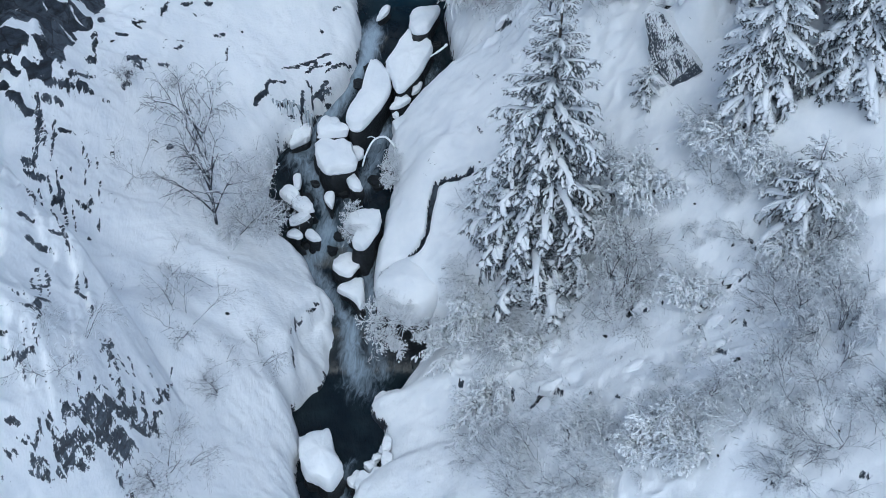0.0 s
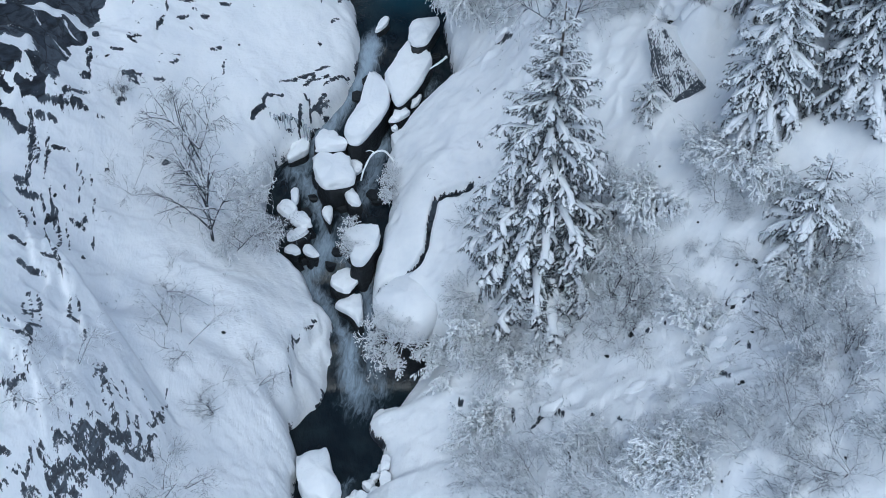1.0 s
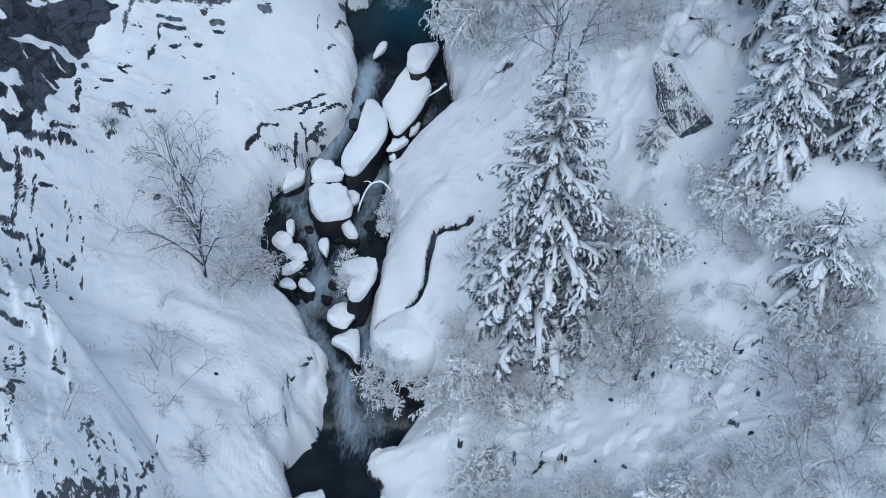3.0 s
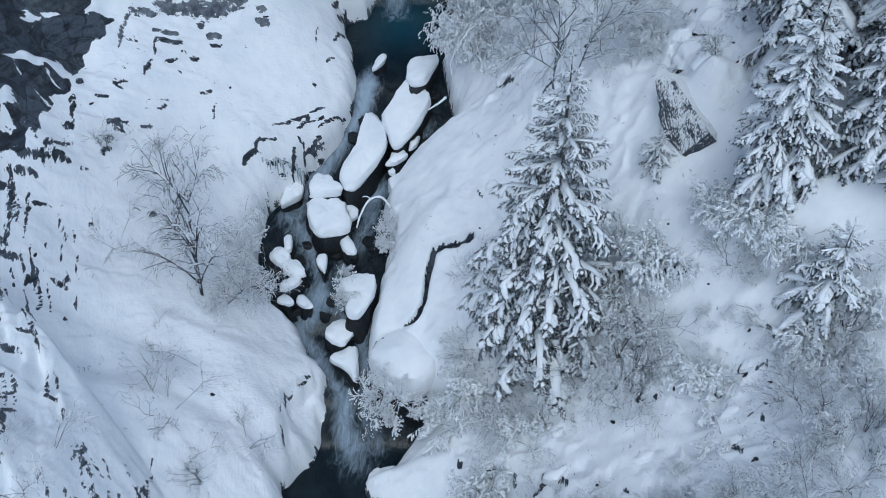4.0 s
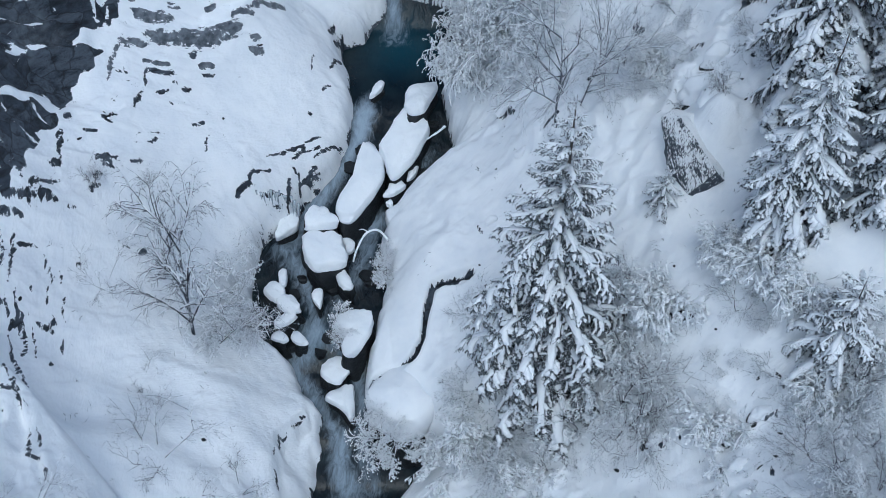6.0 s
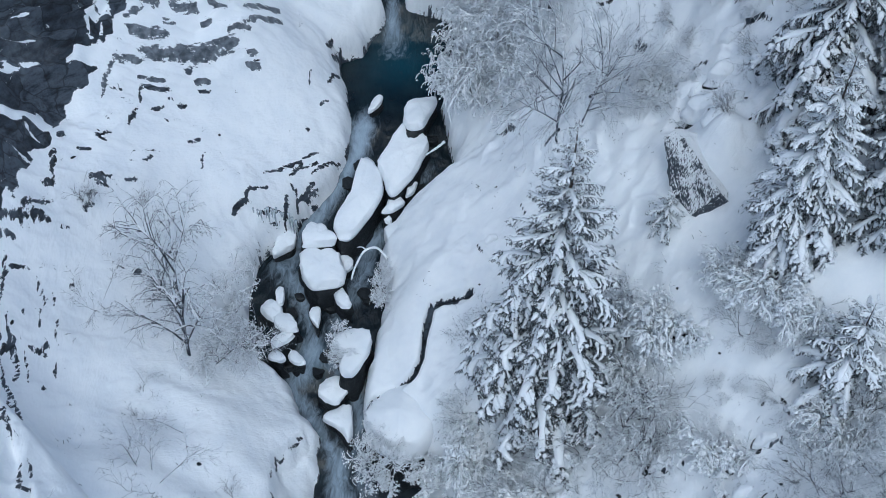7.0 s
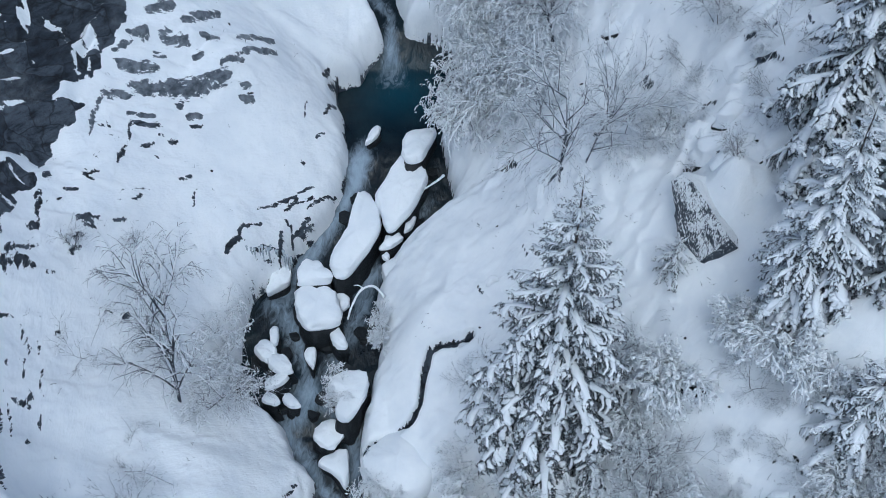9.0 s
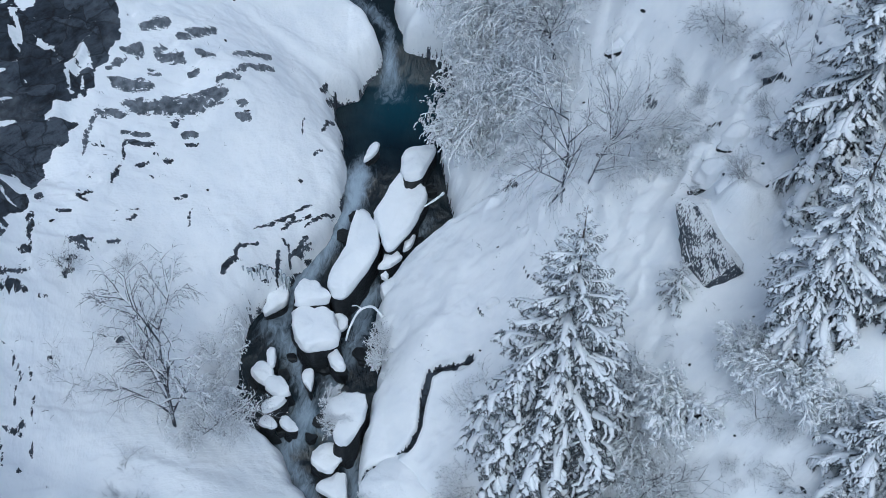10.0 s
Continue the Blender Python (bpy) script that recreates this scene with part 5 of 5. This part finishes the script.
for i, (x, y, size) in enumerate([(9.9, 28.6, 1.6), (9.5, 27.6, 1.5), (10.4, 27.3, 1.6), (7.9, 36.0, 1.5), (7.2, 37.0, 1.4), (9.2, 38.6, 1.9), (9.8, 38.0, 1.6), (8.6, 36.6, 1.2), (13.0, 24.0, 1.9), (12.6, 22.8, 1.8), (8.6, 25.2, 1.4), (10.6, 35.0, 1.4), (12.2, 26.6, 1.7), (13.4, 26.2, 1.8), (11.0, 34.0, 1.5), (8.0, 34.9, 1.0), (12.4, 24.6, 1.6), (11.2, 24.0, 1.5), (13.6, 22.6, 1.8), (10.6, 25.6, 1.4), (9.0, 26.4, 1.1), (12.8, 36.2, 1.6), (10.0, 36.8, 1.2), (8.4, 38.0, 1.3), (6.8, 38.4, 1.3), (6.2, 37.2, 1.0)]):
    bush("shrub", SHRUBS if i % 2 else CLUMPS, x, y, size * (0.85 if i % 2 else 0.65), 110 + i, RIMED, group="shrubs on the upper slope")
BROWN = "bare brown-twigged shrub in the snow"
for i, (x, y, size) in enumerate([(10.6, 19.0, 1.7), (11.4, 19.6, 1.8), (12.4, 18.2, 1.7), (11.3, 22.4, 1.8), (10.8, 23.2, 1.4), (12.3, 20.8, 1.6), (3.9, 19.2, 1.9), (4.4, 19.4, 1.6), (12.6, 24.8, 1.6), (11.7, 17.4, 2.0), (8.9, 19.2, 1.5), (7.0, 20.0, 1.3), (10.9, 36.4, 1.2), (11.5, 38.2, 1.4), (9.4, 33.6, 1.1), (6.4, 25.0, 1.5), (10.2, 17.0, 1.7)]):
    bush("shrub", THIN, x, y, size, 140 + i, BROWN, group="bare shrubs on the slope")
for i, (x, y, size) in enumerate([(-9.2, 24.4, 1.9), (-7.0, 24.7, 1.5), (-8.1, 22.9, 1.5), (-9.2, 18.9, 1.9), (-8.8, 19.6, 1.7), (-9.4, 18.2, 1.6), (-10.7, 17.6, 1.3), (-10.4, 19.2, 1.3), (-12.3, 33.0, 1.2), (-11.7, 30.3, 1.4), (-9.9, 27.4, 1.2), (-10.8, 34.6, 0.8), (-8.0, 23.9, 0.9)]):
    bush("shrub", THIN, x, y, size, 170 + i, "thin bare twigs standing out of the snow", group="bare shrubs on the left bank")
for i, (x, y, size, tip) in enumerate([(-8.3, 31.6, 1.5, (0, 30)), (-8.0, 32.6, 1.3, (0, 40)), (-8.4, 33.9, 1.4, (-20, 30)), (-8.6, 30.6, 1.3, (20, 20))]):
    bush("shrub", CLUMPS, x, y, size, 200 + i, "rimed shrub hanging out over the stream", group="shrubs over the stream", tip=tip)

# driftwood: a bent branch over the water, twigs caught on a boulder, a pole by the pool
def limb(points, r, label, snow=True):
    """One bent branch through the points, with snow along its top."""
    pts = [Vector(p) for p in points]
    mid = pts[0].copy()
    fine = []
    for i in range(len(pts) - 1):
        p0, p1, p2, p3 = pts[max(i - 1, 0)], pts[i], pts[i + 1], pts[min(i + 2, len(pts) - 1)]
        for k in range(5):
            f = k / 5
            fine.append(0.5 * (2 * p1 + (p2 - p0) * f + (2 * p0 - 5 * p1 + 4 * p2 - p3) * f * f + (3 * p1 - 3 * p2 + p3 - p0) * f ** 3) - mid)
    fine.append(pts[-1] - mid)
    thing = new("branch")
    thing.matrix_basis = Matrix.Translation(mid)
    a, b, n = Shape(), Shape(), len(fine)
    a.tube(fine, [r * (1 - 0.6 * i / n) for i in range(n)], 6)
    piece("wood", a.mesh("wood", [BARE]), thing)
    if snow:
        b.tube([q + Vector((0, 0, r * 0.9)) for q in fine], [r * (1.5 - 0.8 * i / n) * random.uniform(0.8, 1.2) for i in range(n)], 6, 0, 0.8)
        piece("snow_strip", b.mesh("snow_strip", [SNOW]), thing, label="snow along the branch")
    return tagged(thing, label, "branch", "driftwood")


BENT = "bent branch with snow reaching over the water"
limb([(-2.1, 35.6, 1.0), (-2.5, 35.8, 1.4), (-3.0, 35.6, 1.4), (-3.35, 35.1, 1.0), (-3.5, 34.8, 0.6)], 0.045, BENT)
limb([(-2.9, 35.7, 1.4), (-3.1, 35.9, 1.35), (-3.3, 36.0, 1.2)], 0.025, BENT)
limb([(0.2, 40.6, 2.6), (-0.1, 40.45, 2.4), (-0.6, 40.2, 2.2)], 0.05, "snowy pole lying against a boulder")
for i, (x, y, z, size, tip) in enumerate([(-3.6, 32.1, 0.05, 0.75, (15, -55)), (-3.7, 31.7, 0.0, 0.6, (40, -50)), (-2.0, 34.2, 0.9, 0.8, (10, -65)), (-1.9, 33.7, 0.8, 0.7, (40, -50)), (-2.0, 34.7, 1.0, 0.6, (-20, -60))]):
    bush("drift_twigs", CLUMPS, x, y, size, 230 + i, "tangle of snowy drift twigs over the water", "twigs", "driftwood", tip, z=z)
for i, (x, y, z, size, tip) in enumerate([(-1.95, 27.95, -1.5, 1.3, (35, -55)), (-1.7, 27.7, -1.5, 1.25, (60, -35)), (-1.2, 27.7, -1.2, 0.7, (30, -10))]):
    bush("shrub", CLUMPS, x, y, size, 240 + i, "rimed shrub hanging out over the fall", group="shrubs over the stream", tip=tip, z=z)
for i, (x, y, z, size) in enumerate([(-2.55, 29.2, -0.75, 0.4), (-2.35, 28.6, -0.75, 0.45), (-2.0, 28.3, -0.7, 0.5), (-1.6, 28.1, -0.6, 0.45), (-2.2, 29.7, -0.5, 0.35)]):
    bush("shrub", CLUMPS, x, y, size, 250 + i, "small rimed tuft growing on the round mound", group="tufts on the mound", z=z)
limb([(-10.3, 26.9, 3.0), (-9.6, 26.95, 2.9), (-8.7, 26.8, 2.3)], 0.03, "stick lying on the snow", False)
limb([(-10.3, 26.5, 2.9), (-9.9, 26.0, 2.6), (-9.6, 25.6, 2.4)], 0.025, "stick lying on the snow", False)

# icicles under the left ledge
for i in range(13):
    x = -7.25 + 0.115 * i + random.uniform(-0.05, 0.05)
    y = 36.42 + 0.06 * i + random.uniform(-0.06, 0.06)
    s = Shape()
    n = random.choice((0.2, 0.3, 0.45, 0.7, 1.0)) * random.uniform(0.8, 1.2)
    s.tube([Vector((0, 0, 0.1)), Vector((0, 0, -0.35 * n)), Vector((0.01, 0, -0.75 * n)), Vector((0, 0, -n))], [0.05 + 0.02 * n, 0.035 + 0.01 * n, 0.02, 0.004], 6)
    ice = new("icicle", s.mesh("icicle", [ICE]))
    z = gz_at(x - 0.35, y + 0.25)
    ice.matrix_basis = pose(x, y, z - 0.1)
    tagged(ice, "clear icicle hanging from the snowy ledge", "icicle", "icicles")

# stems and small stones that poke through the snow
rng = random.Random(77)
tips, pebbles = Shape(), Shape()
for i in range(1100):
    y = rng.uniform(17, 46)
    x = right_x(y) + 1.3 + rng.random() ** 0.8 * 14 if i % 5 else left_x(y) - 1.5 - rng.random() * 8
    if lumps(np.array(x), np.array(y), 2.2, 120, 2) < -0.05:
        continue
    p = Vector((x, y, gz_at(x, y) - 0.03))
    if rng.random() < 0.1:
        d = Vector((rng.uniform(-1, 1), rng.uniform(-0.5, 0.5), rng.uniform(-0.1, 0.1))).normalized() * rng.uniform(0.05, 0.16)
        r = rng.uniform(0.03, 0.08)
        pebbles.tube([p - d * 1.2, p - d * 0.6, p + d * 0.5, p + d * 1.2], [r * 0.3, r, r * 0.9, r * 0.3], 6, 0, 0.8, rng.random())
    else:
        for k in range(rng.randrange(2, 6)):
            d = Vector((rng.gauss(0, 0.7), rng.gauss(0, 0.7), rng.uniform(0.2, 1.0))).normalized() * rng.uniform(0.06, 0.22)
            q = p + Vector((rng.uniform(-0.15, 0.15), rng.uniform(-0.15, 0.15), 0))
            tips.tube([q, q + d * 0.6 + Vector((0, 0, 0.02)), q + d], [0.009, 0.006, 0.003], 3)
tagged(new("stem_tips", tips.mesh("stem_tips", [BARE])), "thin dry stems poking through the snow", "stems", kind="stuff")
tagged(new("pebbles", pebbles.mesh("pebbles", [WET])), "small dark stones poking through the snow", "stones", kind="stuff")
